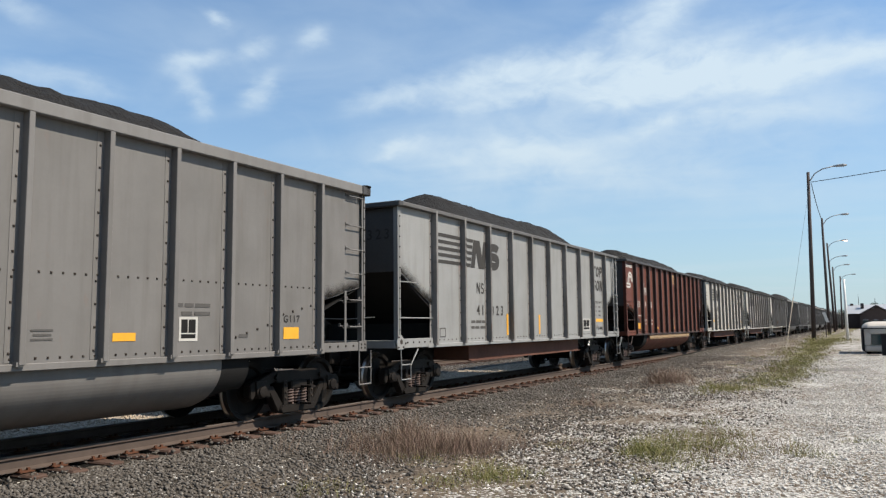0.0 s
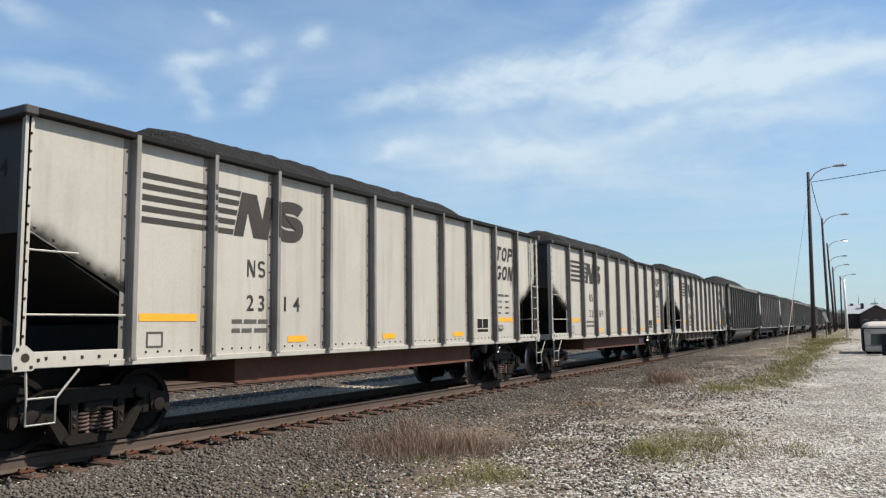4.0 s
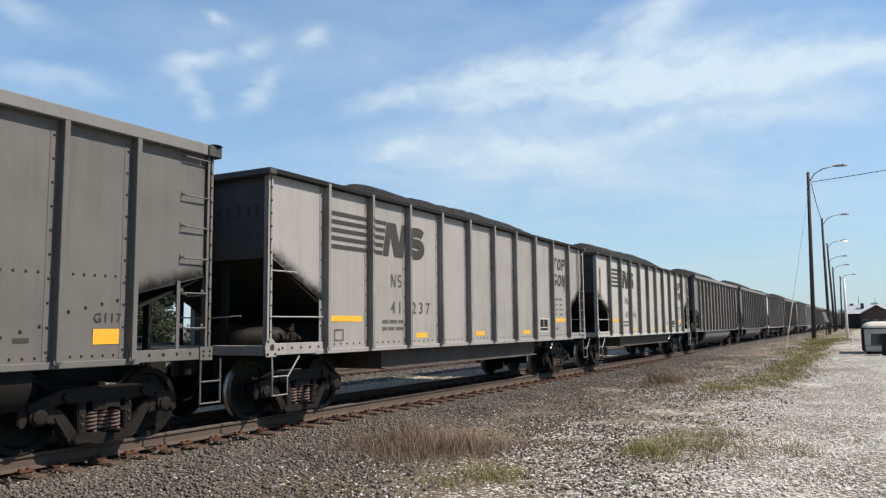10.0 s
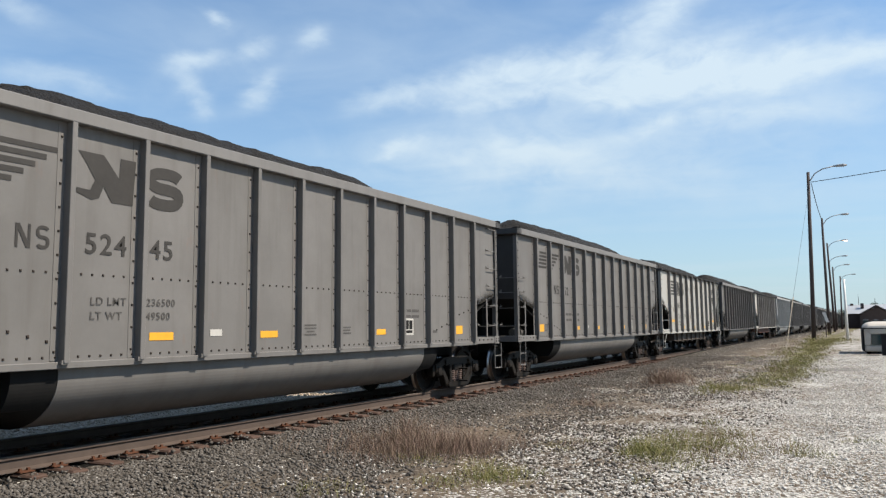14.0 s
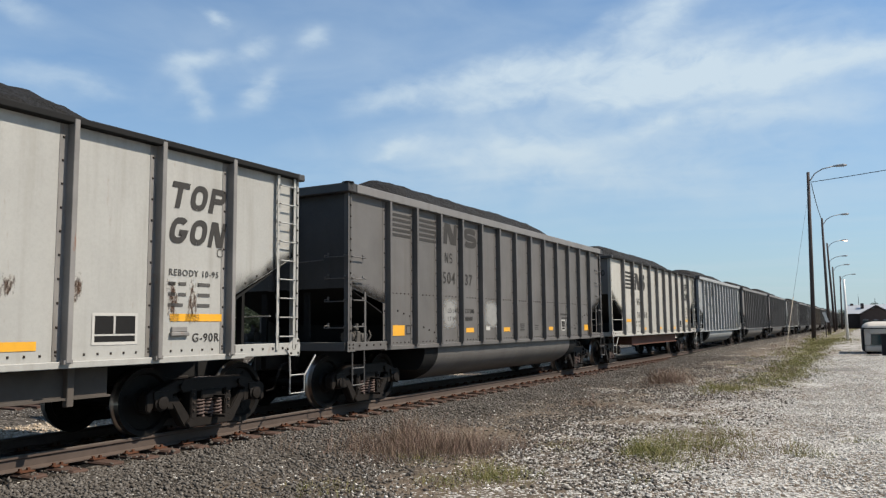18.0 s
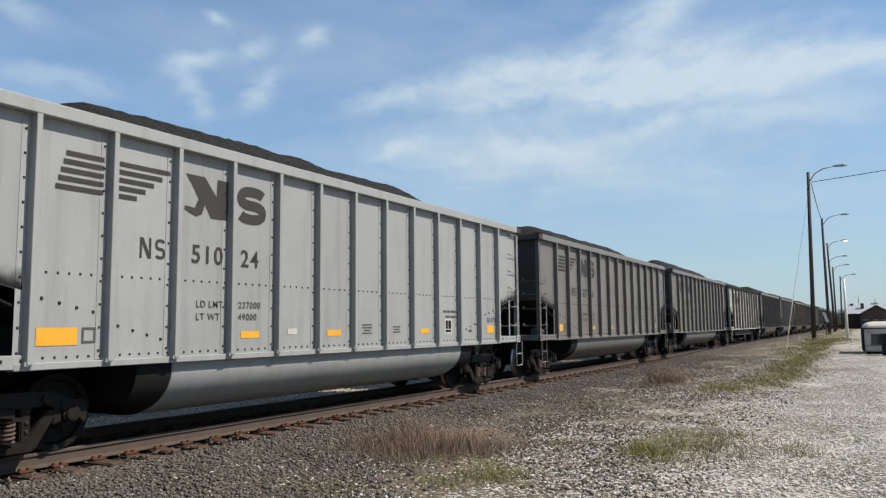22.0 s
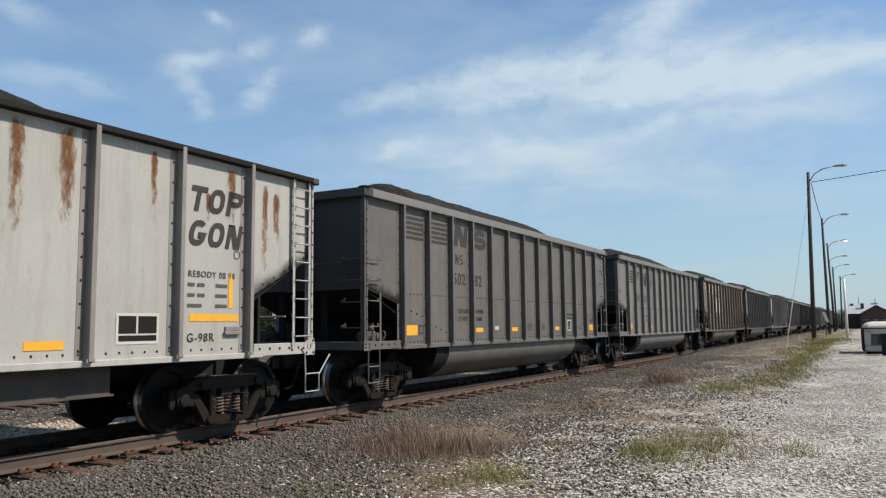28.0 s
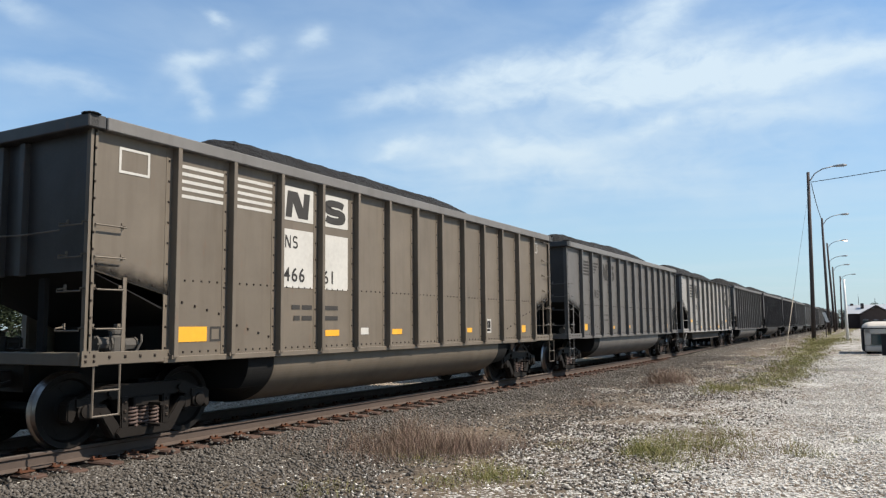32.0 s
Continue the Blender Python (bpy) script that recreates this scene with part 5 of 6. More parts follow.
def oxide_marks(car):
    w = "mark_white"
    # pale emblem of curved bands and bars, with a name line above it
    for r, t in ((0.285, 0.09), (0.165, 0.085)):
        mark(car, "emblem_band", w, leaning(stroke([(r * math.cos(q), r * math.sin(q)) for q in [radians(200 - 215 * i / 16) for i in range(17)]], t), 0.72, 3.1, 0))
    mark(car, "emblem_bar", w, [rect(0.14, 0.56, 2.93, 3.0), rect(0.14, 0.72, 2.81, 2.88), [(0.56, 2.93), (0.66, 2.88), (0.80, 2.88), (0.70, 3.0), (0.56, 3.0)]])
    mark(car, "name_line", w, [rect(0.2 + 0.12 * i, 0.29 + 0.12 * i, 3.585, 3.685) for i in range(7)])
    for shape in (leaning(open_loop(0.25, 0.29, 0.062), 2.53, 2.61, 0), leaning(flag(0.24, 0.29, 0.062, True), 2.81, 2.61, 0), [rect(2.76, 2.81, 3.0, 3.05)]):
        mark(car, "reporting_mark", w, shape)
    text_mark(car, "50", w, 1.59, 2.10, 0.26, 1.15)
    text_mark(car, "74", w, 2.53, 2.10, 0.26, 1.15)
    text_mark(car, "80", w, 3.45, 2.10, 0.26, 1.15)
    text_mark(car, "LD LMT", w, 2.58, 1.55, 0.085, 1.0, "capacity_line")
    text_mark(car, "LT WT", w, 2.58, 1.40, 0.085, 1.0, "capacity_line")
    mark(car, "capacity_lines", w, lines(3.52, 1.56, [[(0, 0.07), (0.09, 0.16), (0.18, 0.25), (0.27, 0.42)], [(0.09, 0.16), (0.18, 0.25), (0.27, 0.42)]], 0.06, 0.15))
    mark(car, "small_print", w, lines(1.62, 1.76, [[(0, 0.14), (0.18, 0.34), (0.37, 0.52)]], 0.035, 0.1))
    mark(car, "stencil_field", "black", [rect(1.6, 1.88, 1.50, 1.66)])
    o = text_mark(car, "507480", "mark_faint", 0, 0, 0.14, 1.15, "end_number")
    o.location, o.rotation_euler = (0.2, 0.035, 3.45), (radians(90), 0, 0)
    for i in range(5):
        o = mark(car, "end_print_bar", "mark_faint", [rect(0, 0.36 - 0.05 * (i % 3), 0, 0.03)])
        o.location, o.rotation_euler = (0.2, 0.035 + PLATE_X, 3.28 - 0.07 * i), (0, 0, radians(-90))
    mark(car, "old_label", "paper", [rect(7.5, 8.22, 3.27, 3.68)], "faded tan paper label")
    for bar in lines(7.58, 3.52, [[(0, 0.14), (0.18, 0.3), (0.34, 0.46), (0.5, 0.6)], [(0.0, 0.6)], [(0.0, 0.6)]], 0.06, 0.1):
        mark(car, "label_print", "rust_ink", [bar]).location.x = 0.002
    mark(car, "old_label", "paper", [rect(7.5, 7.95, 1.32, 1.72)], "faded tan paper label")
    for y0, y1, z, h in ((1.6, 2.03, 1.26, 0.22), (4.5, 4.9, 1.22, 0.1), (7.5, 7.95, 1.2, 0.1), (12.45, 12.82, 1.24, 0.24)):
        mark(car, "reflector_strip", "yellow", [rect(y0, y1, z, z + h)], "yellow reflective strip")
    placard(car, 10.55, 1.3, 0.42, 0.32)
    mark(car, "small_print", w, lines(11.5, 1.62, [[(0, 0.1), (0.13, 0.3), (0.34, 0.45)]], 0.07, 0.1))
    mark(car, "spill_stain", "spill", [rect(3.42, 11.2, 0.80, 0.985)], "pale dust stain along the tub")


def brown_marks(car):
    w = "mark_white"
    mark(car, "patch_frame", w, hollow(0.38, 3.34, 0.46, 0.32, 0, 0.1))
    mark(car, "patch_frame", w, hollow(13.55, 3.4, 0.36, 0.28, 0, 0.1))
    mark(car, "white_field", w, [rect(3.32, 4.14, 3.12, 3.66)])
    mark(car, "white_field", w, [rect(4.34, 5.1, 3.12, 3.66)])
    mark(car, "white_field", w, [rect(3.32, 4.14, 2.06, 2.98)])
    mark(car, "white_field", w, [rect(4.34, 5.1, 2.06, 2.98)])
    for i in range(5):
        z = 3.17 + i * 0.1
        mark(car, "emblem_bar", w, [rect(1.34, 2.12, z, z + 0.045), rect(2.36, 3.14, z, z + 0.045)])
    for o in (mark(car, "emblem_block", "mark", notched(3.45, 3.17, 0.55, 0.42, 0.12)), mark(car, "emblem_block", "mark", leaning(wave(0.62, 0.42, 0.12), 4.40, 3.17, 0.06)),
              *reporting(car, "mark", 3.45, 2.68, 0.2),
              text_mark(car, "466", "mark", 3.42, 2.16, 0.22), text_mark(car, "61", "mark", 4.40, 2.16, 0.22)):
        o.location.x += 0.003
    mark(car, "capacity_lines", "mark", lines(3.62, 1.72, [[(0, 0.2), (0.25, 0.5), (0.78, 1.2)], [(0.05, 0.2), (0.25, 0.5), (0.78, 1.2)]], 0.07, 0.17))
    for y0, y1, z, h in ((1.36, 1.86, 1.26, 0.2), (4.48, 4.86, 1.29, 0.1), (6.5, 6.88, 1.29, 0.1), (9.55, 9.88, 1.29, 0.1), (12.62, 12.98, 1.26, 0.18)):
        mark(car, "reflector_strip", "yellow", [rect(y0, y1, z, z + h)], "yellow reflective strip")
    mark(car, "paper_label", w, [rect(5.5, 5.74, 1.3, 1.42)])
    mark(car, "stencil_frame", "mark", hollow(1.92, 1.26, 0.2, 0.2, 0, 0.14))
    placard(car, 10.56, 1.27, 0.32, 0.32)

# x, y, spread across, spread along, blades, height
DRY_SPOTS = [
    (-6.1, 9.7, 0.16, 0.12, 1500, 0.6), (-5.35, 9.8, 0.14, 0.1, 900, 0.55), (-6.3, 9.9, 0.25, 0.3, 1100, 0.62), (-5.9, 9.9, 0.25, 0.25, 900, 0.5), (-5.5, 9.9, 0.22, 0.25, 900, 0.45), (-5.1, 10.1, 0.22, 0.25, 900, 0.42), (-6.7, 9.6, 0.25, 0.25, 700, 0.4), (-4.75, 10.2, 0.15, 0.2, 600, 0.4), (-5.6, 9.3, 0.6, 0.3, 900, 0.22),
    (-5.5, 24.2, 0.24, 0.3, 3200, 0.6), (-6.4, 21.0, 0.6, 0.6, 272, 0.25), (-4.3, 10.4, 0.3, 0.3, 272, 0.16), (-2.2, 12.6, 0.4, 0.5, 742, 0.24), (-1.9, 11.3, 0.25, 0.3, 500, 0.2),
    (-4.3, 8.2, 0.25, 0.2, 472, 0.18), (-3.2, 24.0, 0.9, 3.0, 895, 0.22), (-5.0, 15.0, 0.9, 2.2, 710, 0.14), (-0.9, 12.0, 0.25, 0.2, 253, 0.22), (-5.2, 8.0, 0.6, 0.8, 574, 0.12), (-5.4, 17.0, 0.3, 0.4, 400, 0.25), (-3.6, 26.0, 0.5, 2.0, 600, 0.2), (-2.9, 30.0, 0.5, 3.0, 1500, 0.22), (-3.2, 42.0, 0.7, 5.0, 1800, 0.24), (-3.8, 58.0, 0.8, 6.0, 1500, 0.26),
]
GREEN_SPOTS = [
    (-3.95, 8.5, 0.22, 0.1, 1300, 0.16), (-4.15, 7.8, 0.25, 0.1, 1000, 0.12), (-5.2, 9.2, 0.35, 0.1, 1000, 0.14), (-3.4, 22.0, 0.2, 0.4, 700, 0.3), (-2.1, 12.0, 0.3, 0.4, 900, 0.22),
    (-5.1, 9.5, 0.3, 0.08, 255, 0.14), (-2.95, 10.9, 0.1, 0.1, 1000, 0.3), (-2.6, 11.2, 0.25, 0.25, 1300, 0.25), (-2.25, 11.0, 0.25, 0.3, 900, 0.2), (-2.3, 10.2, 0.22, 0.25, 800, 0.16), (-2.5, 13.4, 0.22, 0.3, 700, 0.2), (-2.75, 12.2, 0.2, 0.3, 800, 0.22), (-2.3, 12.4, 0.25, 0.3, 600, 0.18),
    (-0.85, 11.6, 0.12, 0.1, 327, 0.2), (-1.0, 12.1, 0.08, 0.08, 219, 0.16), (-0.2, 13.2, 0.08, 0.07, 204, 0.15), (-5.4, 6.95, 0.12, 0.07, 389, 0.12), (-4.25, 8.7, 0.2, 0.12, 574, 0.15), (-4.05, 10.95, 0.25, 0.25, 338, 0.14),
    (-3.8, 22.0, 0.15, 0.3, 700, 0.3), (-3.3, 24.0, 0.25, 0.9, 900, 0.18), (-2.7, 25.0, 0.35, 0.8, 2200, 0.2), (-2.6, 28.5, 0.4, 1.2, 2600, 0.2), (-2.5, 32.0, 0.4, 1.6, 2800, 0.22), (-2.6, 37.0, 0.45, 2.5, 3000, 0.22), (-2.9, 44.0, 0.55, 4.0, 4000, 0.24), (-3.1, 55.0, 0.6, 5.0, 4200, 0.26), (-3.2, 66.0, 0.6, 5.0, 3600, 0.3), (-1.9, 70.5, 0.3, 0.6, 372, 0.5), (-4.4, 73.3, 0.4, 0.4, 372, 0.6), (-4.6, 95.0, 0.9, 12.0, 1200, 0.4), (-4.7, 34.0, 0.5, 5.0, 510, 0.2),
]

# ---------------------------------------------------------------- the train: kind, paint, top chord, front corner at 0 s
SPEED, SLOW = 9.874, 0.00681


def run(t):
    return SPEED * t - SLOW * t * t


STARTS = [-3.36, 12.54, 28.37, 44.41, 60.07, 75.72, 91.36, 106.95, 122.92, 139.15, 155.17, 170.8, 186.46, 202.0, 217.79, 233.71, 249.92, 266.45, 282.56, 298.47, 314.82, 331.01]
# kind, paint, top chord, options, markings, colour words
CARS = [
    ("tub", "warm_grey", "grey", {}, lambda c: tub_marks(c, "slant", ("526", "40"), code="G117"), "grey"),
    ("flat", "silver", "dark_grey", dict(sill="sill_red", heap=(0.80, 1.6, 2.7, 2.5, 2.6)), lambda c: flat_marks(c, ("41", "323"), extra=("REBODY 04 97", "G-99R"), upright=True), "silver-grey"),
    ("tub", "oxide", "black_brown", dict(flat_end=True, heap=(0.66, 2.1, 1.4, 2.3, 2.6)), oxide_marks, "oxide-red"),
    ("flat", "cream", "black", dict(sill="sill_red"), lambda c: flat_marks(c, ("23", "14")), "dirty white"),
    ("flat", "cream", "black", dict(sill="sill_red", heap=(0.63, 1.9, 1.2, 2.6, 2.4)), lambda c: (flat_marks(c, ("22", "889")), chalk_ring(c)), "cream-white"),
    # end: darker than the cream sides, shade put into the paint
    ("flat", "cream", "black", dict(straps=True, sill="sill_tan", heap=(0.63, 2.3, 1.7, 2.3, 2.4), L=14.22, first=1.46, end="dark_grey"), lambda c: flat_marks(c, ("36", "132"), 1.46, 14.22, ("REBODY 02-95", "G-89R")), "cream-white"),
    ("tub", "dark_grey", "grey", dict(L=14.36, heap=(0.78, 1.6, 2.7, 2.4, 2.4)), lambda c: tub_marks(c, "square", ("504", "72"), weights=("236900", "41100"), code="G117"), "dark grey"),
    ("flat", "white", "black", dict(gear=True, heap=(0.58, 2.3, 2.6, 2.1, 1.8)), lambda c: flat_marks(c, ("41", "237"), dim="mark_soft"), "dusty off-white"),
    ("flat", "rusty_white", "black", {}, lambda c: (flat_marks(c, ("42", "546"), extra=("REBODY 05-03", "G-100R", "", "low")), rust_runs(c, [(0.46, 0.3, 3.4, 1.15), (9.56, 0.14, 3.7, 0.45), (11.03, 0.14, 3.2, 0.4), (12.3, 0.16, 3.72, 0.75), (13.6, 0.32, 3.65, 0.9), (5.4, 0.14, 3.6, 0.6), (6.8, 0.16, 3.7, 0.5), (2.6, 0.12, 3.5, 0.3)]), rust_runs(c, [(9.75, 0.5, 1.85, 0.3), (10.1, 0.4, 1.6, 0.25), (1.75, 0.2, 1.75, 0.2)], "rust_blot")), "rust-streaked white"),
    ("tub", "warm_grey", "grey", dict(heap=(0.60, 2.5, 1.4, 3.1, 2.6)), lambda c: tub_marks(c, "slant", ("524", "45"), weights=("236500", "49500")), "warm grey"),
    ("tub", "warm_grey", "grey", {}, lambda c: tub_marks(c, "slant", ("52", ""), code="G117R"), "warm grey"),
    ("flat", "rusty_white", "black", dict(gear=True, straps=True, L=14.22, first=1.46), lambda c: (flat_marks(c, ("31", "181"), 1.46, 14.22, ("REBODY 10-95", "G-90R"), ("208700", "58300")), scrapes(c)), "rust-spotted white"),
    ("tub", "dark_grey", "grey", dict(L=14.3), lambda c: (tub_marks(c, "square", ("504", "37"), weights=("237500", "48500")), pale_patches(c)), "dark grey"),
    # end: a grey that carries the shade on a cream car's end
    ("flat", "cream", "black", dict(sill="sill_red", L=14.42, first=1.48, end="grey"), lambda c: flat_marks(c, ("30", "550"), 1.48, 14.42, ("REBODY 10-94", "G-80R"), ("231400", "54800")), "cream-white"),
    ("tub", "pale_grey", "pale_grey", dict(L=14.38, heap=(0.63, 2.0, 1.2, 2.8, 2.4)), lambda c: tub_marks(c, "slant", ("510", "24"), weights=("237000", "49000"), code="G117R"), "pale grey"),
    ("tub", "warm_grey", "grey", dict(heap=(0.61, 1.9, 1.2, 2.9, 2.4)), lambda c: tub_marks(c, "slant", ("527", "86"), weights=("236800", "49200"), code="G117R"), "warm grey"),
    ("tub", "warm_grey", "grey", {}, lambda c: tub_marks(c, "slant", ("527", "67"), weights=("236700", "49300")), "warm grey"),
    ("flat", "rusty_white", "black", dict(heap=(0.56, 1.9, 1.2, 3.0, 2.6)), lambda c: (flat_marks(c, ("4", "177"), extra=("REBODY 08 98", "G-98R", "strip", "low")), rust_runs(c, [(9.6, 0.22, 3.75, 1.3), (10.2, 0.26, 3.77, 1.25), (11.42, 0.13, 3.72, 1.0), (12.8, 0.2, 3.72, 0.85), (12.35, 0.12, 3.3, 0.4), (13.5, 0.16, 3.6, 1.4), (13.75, 0.2, 3.5, 0.8), (8.1, 0.2, 3.74, 1.1), (6.4, 0.16, 3.74, 0.9), (4.9, 0.2, 3.74, 0.8), (0.6, 0.2, 3.74, 0.8)])), "rust-streaked white"),
    ("tub", "dark_grey", "grey", dict(L=14.36, heap=(0.62, 1.9, 1.2, 2.9, 2.4)), lambda c: tub_marks(c, "square", ("502", "82"), weights=("236900", "49100"), code="G117R"), "dark grey"),
    ("tub", "grey", "grey", dict(heap=(0.59, 2.3, 2.0, 2.7, 2.4)), lambda c: tub_marks(c, "slant", ("520", "17"), code="G117R"), "grey"),
    ("tub", "brown", "warm_grey", dict(heap=(0.62, 2.2, 1.8, 2.8, 2.4)), brown_marks, "dusty brown"),
    ("tub", "dark_grey", "grey", {}, lambda c: tub_marks(c, "slant", ("5", "")), "dark grey"),
    ("flat", "white", "black", {}, lambda c: flat_marks(c, ("", "")), "dusty off-white"),
    ("tub", "dark_grey", "dark_grey", dict(spare=True), None, "dark grey"),
    ("tub", "black_brown", "dark_grey", dict(spare=True), None, "sooty brown"),
    ("tub", "black_brown", "dark_grey", dict(spare=True), None, "sooty brown"),
    ("tub", "dark_grey", "dark_grey", dict(spare=True), None, "dark grey"),
    ("flat", "silver", "black", dict(spare=True), None, "silver-grey"),
    ("tub", "dark_grey", "dark_grey", dict(spare=True), None, "dark grey"),
    ("flat", "white", "black", dict(spare=True), None, "dusty off-white"),
    ("tub", "black_brown", "dark_grey", dict(spare=True), None, "sooty brown"),
    ("tub", "black_brown", "dark_grey", dict(spare=True), None, "sooty brown"),
    ("tub", "dark_grey", "dark_grey", dict(spare=True), None, "dark grey"),
    ("tub", "dark_grey", "dark_grey", dict(spare=True), None, "dark grey"),
    ("flat", "silver", "black", dict(spare=True), None, "silver-grey"),
]


def chalk_ring(car):
    """A thin chalk-drawn loop on two panels."""
    arc = [(8.35 + 0.62 * math.cos(a) * 0.55, 1.62 + 0.42 * math.sin(a)) for a in [-1.9 + 0.24 * i for i in range(17)]]
    mark(car, "chalk_loop", "mark", [arc + [(y + 0.014, z + 0.005) for y, z in arc[::-1]]])
    part("sill_label", mesh("sill_label", "mark_faint", lambda bm: box(bm, 1.255, 1.266, 10.25, 10.95, 0.70, 0.90)), car, label="pale label plate on the sill")


def pale_patches(car):
    for y0, y1 in ((3.4, 4.05), (5.42, 6.2), (10.95, 11.3)):
        mark(car, "repaint_patch", "patch", [rect(y0, y1, 1.36, 2.04)], "pale repainted patch")


def scrapes(car):
    rust_runs(car, [(2.05, 0.2, 2.32, 0.28), (2.45, 0.16, 2.26, 0.3), (3.35, 0.22, 2.45, 0.5), (5.05, 0.16, 2.15, 0.5), (5.35, 0.22, 3.35, 0.4), (6.15, 0.28, 2.2, 0.75), (6.1, 0.2, 3.3, 0.35), (7.05, 0.2, 2.9, 0.35), (8.4, 0.3, 2.15, 0.6), (9.6, 0.24, 2.1, 0.35), (10.4, 0.22, 2.1, 0.4), (11.8, 0.24, 2.1, 0.6), (12.15, 0.24, 2.15, 0.7), (7.4, 0.16, 3.5, 0.4), (1.75, 0.16, 2.75, 0.3), (2.7, 0.14, 3.3, 0.35), (4.2, 0.12, 2.5, 0.4)], "rust_blot")


while len(STARTS) < len(CARS):
    STARTS.append(STARTS[-1] + 16.1)
for i, ((kind, paint, chord, extra, marks, words), s) in enumerate(zip(CARS, STARTS)):
    car = build_car(kind, paint, chord, s, seed=i + 1, **extra)
    if marks:
        marks(car)
    shape = "coal gondola with round underslung tubs" if kind == "tub" else "flat-bottomed coal gondola with black end slopes"
    tagged(car, words + " " + shape + ", on the rails", "freight car", "coal train")


# ---------------------------------------------------------------- street lamps, vehicle, far buildings, trees


def at_pole(x, y, h, lean, lamp=True, thick=0.19):
    z = ground_height(x, y)
    root = tagged(new("street_lamp" if lamp else "marker_post"), "tall brown wooden pole with a curved-arm street lamp" if lamp else "thin white post at the gravel edge", "street lamp" if lamp else "post", "street lamps" if lamp else "")
    root.location = (x, y, z)
    me = mesh("pole%.1f" % h, "wood" if lamp else "white_paint", lambda bm: rod(bm, [(0, 0, -0.4), (lean * 0.5, 0, h * 0.5), (lean, 0, h)], [thick, thick * 0.85, thick * 0.66], 14), True)
    part("pole", me, root)
    if lamp:
        arm = part("arm", mesh("arm", "galv", lambda bm: rod(bm, [(0, 0, -0.5), (0.4, 0, 0.1), (1.0, 0, 0.45), (1.9, 0, 0.62)], 0.05, 8), True), root, (lean + 0.1, 0, h - 0.3))
        part("lamp_head", mesh("lamp_head", "galv", lambda bm: lamp_head(bm)), root, (lean + 2.0, 0, h + 0.32))
    return root


def lamp_head(bm):
    for x0, x1, r0, r1 in ((0, 0.35, 0.1, 0.16), (0.35, 0.8, 0.16, 0.19), (0.8, 1.05, 0.19, 0.07)):
        k = 10
        a = [bm.verts.new((x0, r0 * math.cos(2 * math.pi * j / k), r0 * 0.7 * math.sin(2 * math.pi * j / k))) for j in range(k)]
        b = [bm.verts.new((x1, r1 * math.cos(2 * math.pi * j / k), r1 * 0.7 * math.sin(2 * math.pi * j / k))) for j in range(k)]
        for j in range(k):
            bm.faces.new((a[j], a[(j + 1) % k], b[(j + 1) % k], b[j]))
        bm.faces.new(a[::-1])
        bm.faces.new(b)


LAMPS = [(-4.35, 73.5, 14.55, 0.29), (-4.55, 107.0, 14.5, -0.1), (-5.1, 139.0, 14.3, -0.4), (-5.5, 150.0, 12.6, -0.4), (-5.9, 170.0, 12.4, -0.1), (-5.4, 185.0, 11.3, 0.2)]
for x, y, h, lean in LAMPS:
    lamp = at_pole(x, y, h, lean)
    if y == 139.0:
        part("lamp_lens", mesh("lamp_lens", "glow", lambda bm: box(bm, 0.35, 0.95, -0.16, 0.16, -0.17, -0.08, 0.03)), lamp, (lean + 2.0, 0, h + 0.32), label="lit orange lamp lens")


def build_sign():
    """A narrow white board that leans on a short post by the track."""
    sign = tagged(new("track_sign"), "narrow white board leaning on a short post by the track", "sign")
    sign.location = (-4.13, 90.0, ground_height(-4.13, 90.0))
    part("post", mesh("sign_post", "wood", lambda bm: rod(bm, [(0, 0, -0.2), (0, 0, 2.2)], 0.05, 8)), sign)
    part("board", mesh("sign_board", "white_paint", lambda bm: prism(bm, [(-0.3, 2.55), (0.0, 2.55), (0.36, 1.5), (0.06, 1.5)], -0.09, -0.055, "y")), sign, label="white painted board")


build_sign()


def cable(name, p, q, sag, r, label):
    pts = []
    for i in range(15):
        f = i / 14
        v = Vector(p).lerp(Vector(q), f)
        v.z -= sag * 4 * f * (1 - f)
        pts.append(v)
    bm = bmesh.new()
    rod(bm, pts, r, 5)
    me = bpy.data.meshes.new(name)
    bm.to_mesh(me)
    bm.free()
    me.materials.append(M["wire"])
    return tagged(new(name, me), label, "cable")


P1 = Vector((-4.35 + 0.29, 73.5, ground_height(-4.35, 73.5) + 14.55))
P2 = Vector((-4.55 - 0.1, 107.0, ground_height(-4.55, 107) + 14.5))
cable("overhead_cable", P1 + Vector((0.15, 0, -0.9)), (22.0, 60.0, 14.6), 0.4, 0.03, "thin black cable strung between wooden poles")
cable("overhead_cable", P1 + Vector((0.2, 0.1, -1.0)), P2 + Vector((0.1, 0, -0.4)), 0.5, 0.035, "thin black cable strung between wooden poles")
guy = tagged(new("guy_wire"), "thin steel guy wire with a pale guard", "guy wire")
foot = Vector((-4.35, 48.3, ground_height(-4.35, 48.3)))
bm = bmesh.new()
rod(bm, [foot, P1 + Vector((0, 0, -1.4))], 0.009, 5)
me = bpy.data.meshes.new("wire")
bm.to_mesh(me)
bm.free()
me.materials.append(M["wire"])
part("wire", me, guy)
bm = bmesh.new()
rod(bm, [foot + Vector((0, 0, -0.1)), foot.lerp(P1 + Vector((0, 0, -1.4)), 0.24)], 0.028, 8)
me = bpy.data.meshes.new("guard")
bm.to_mesh(me)
bm.free()
me.materials.append(M["guard"])
part("guard", me, guy)
at_pole(-1.72, 71.0, 5.0, -0.03, False, 0.12)


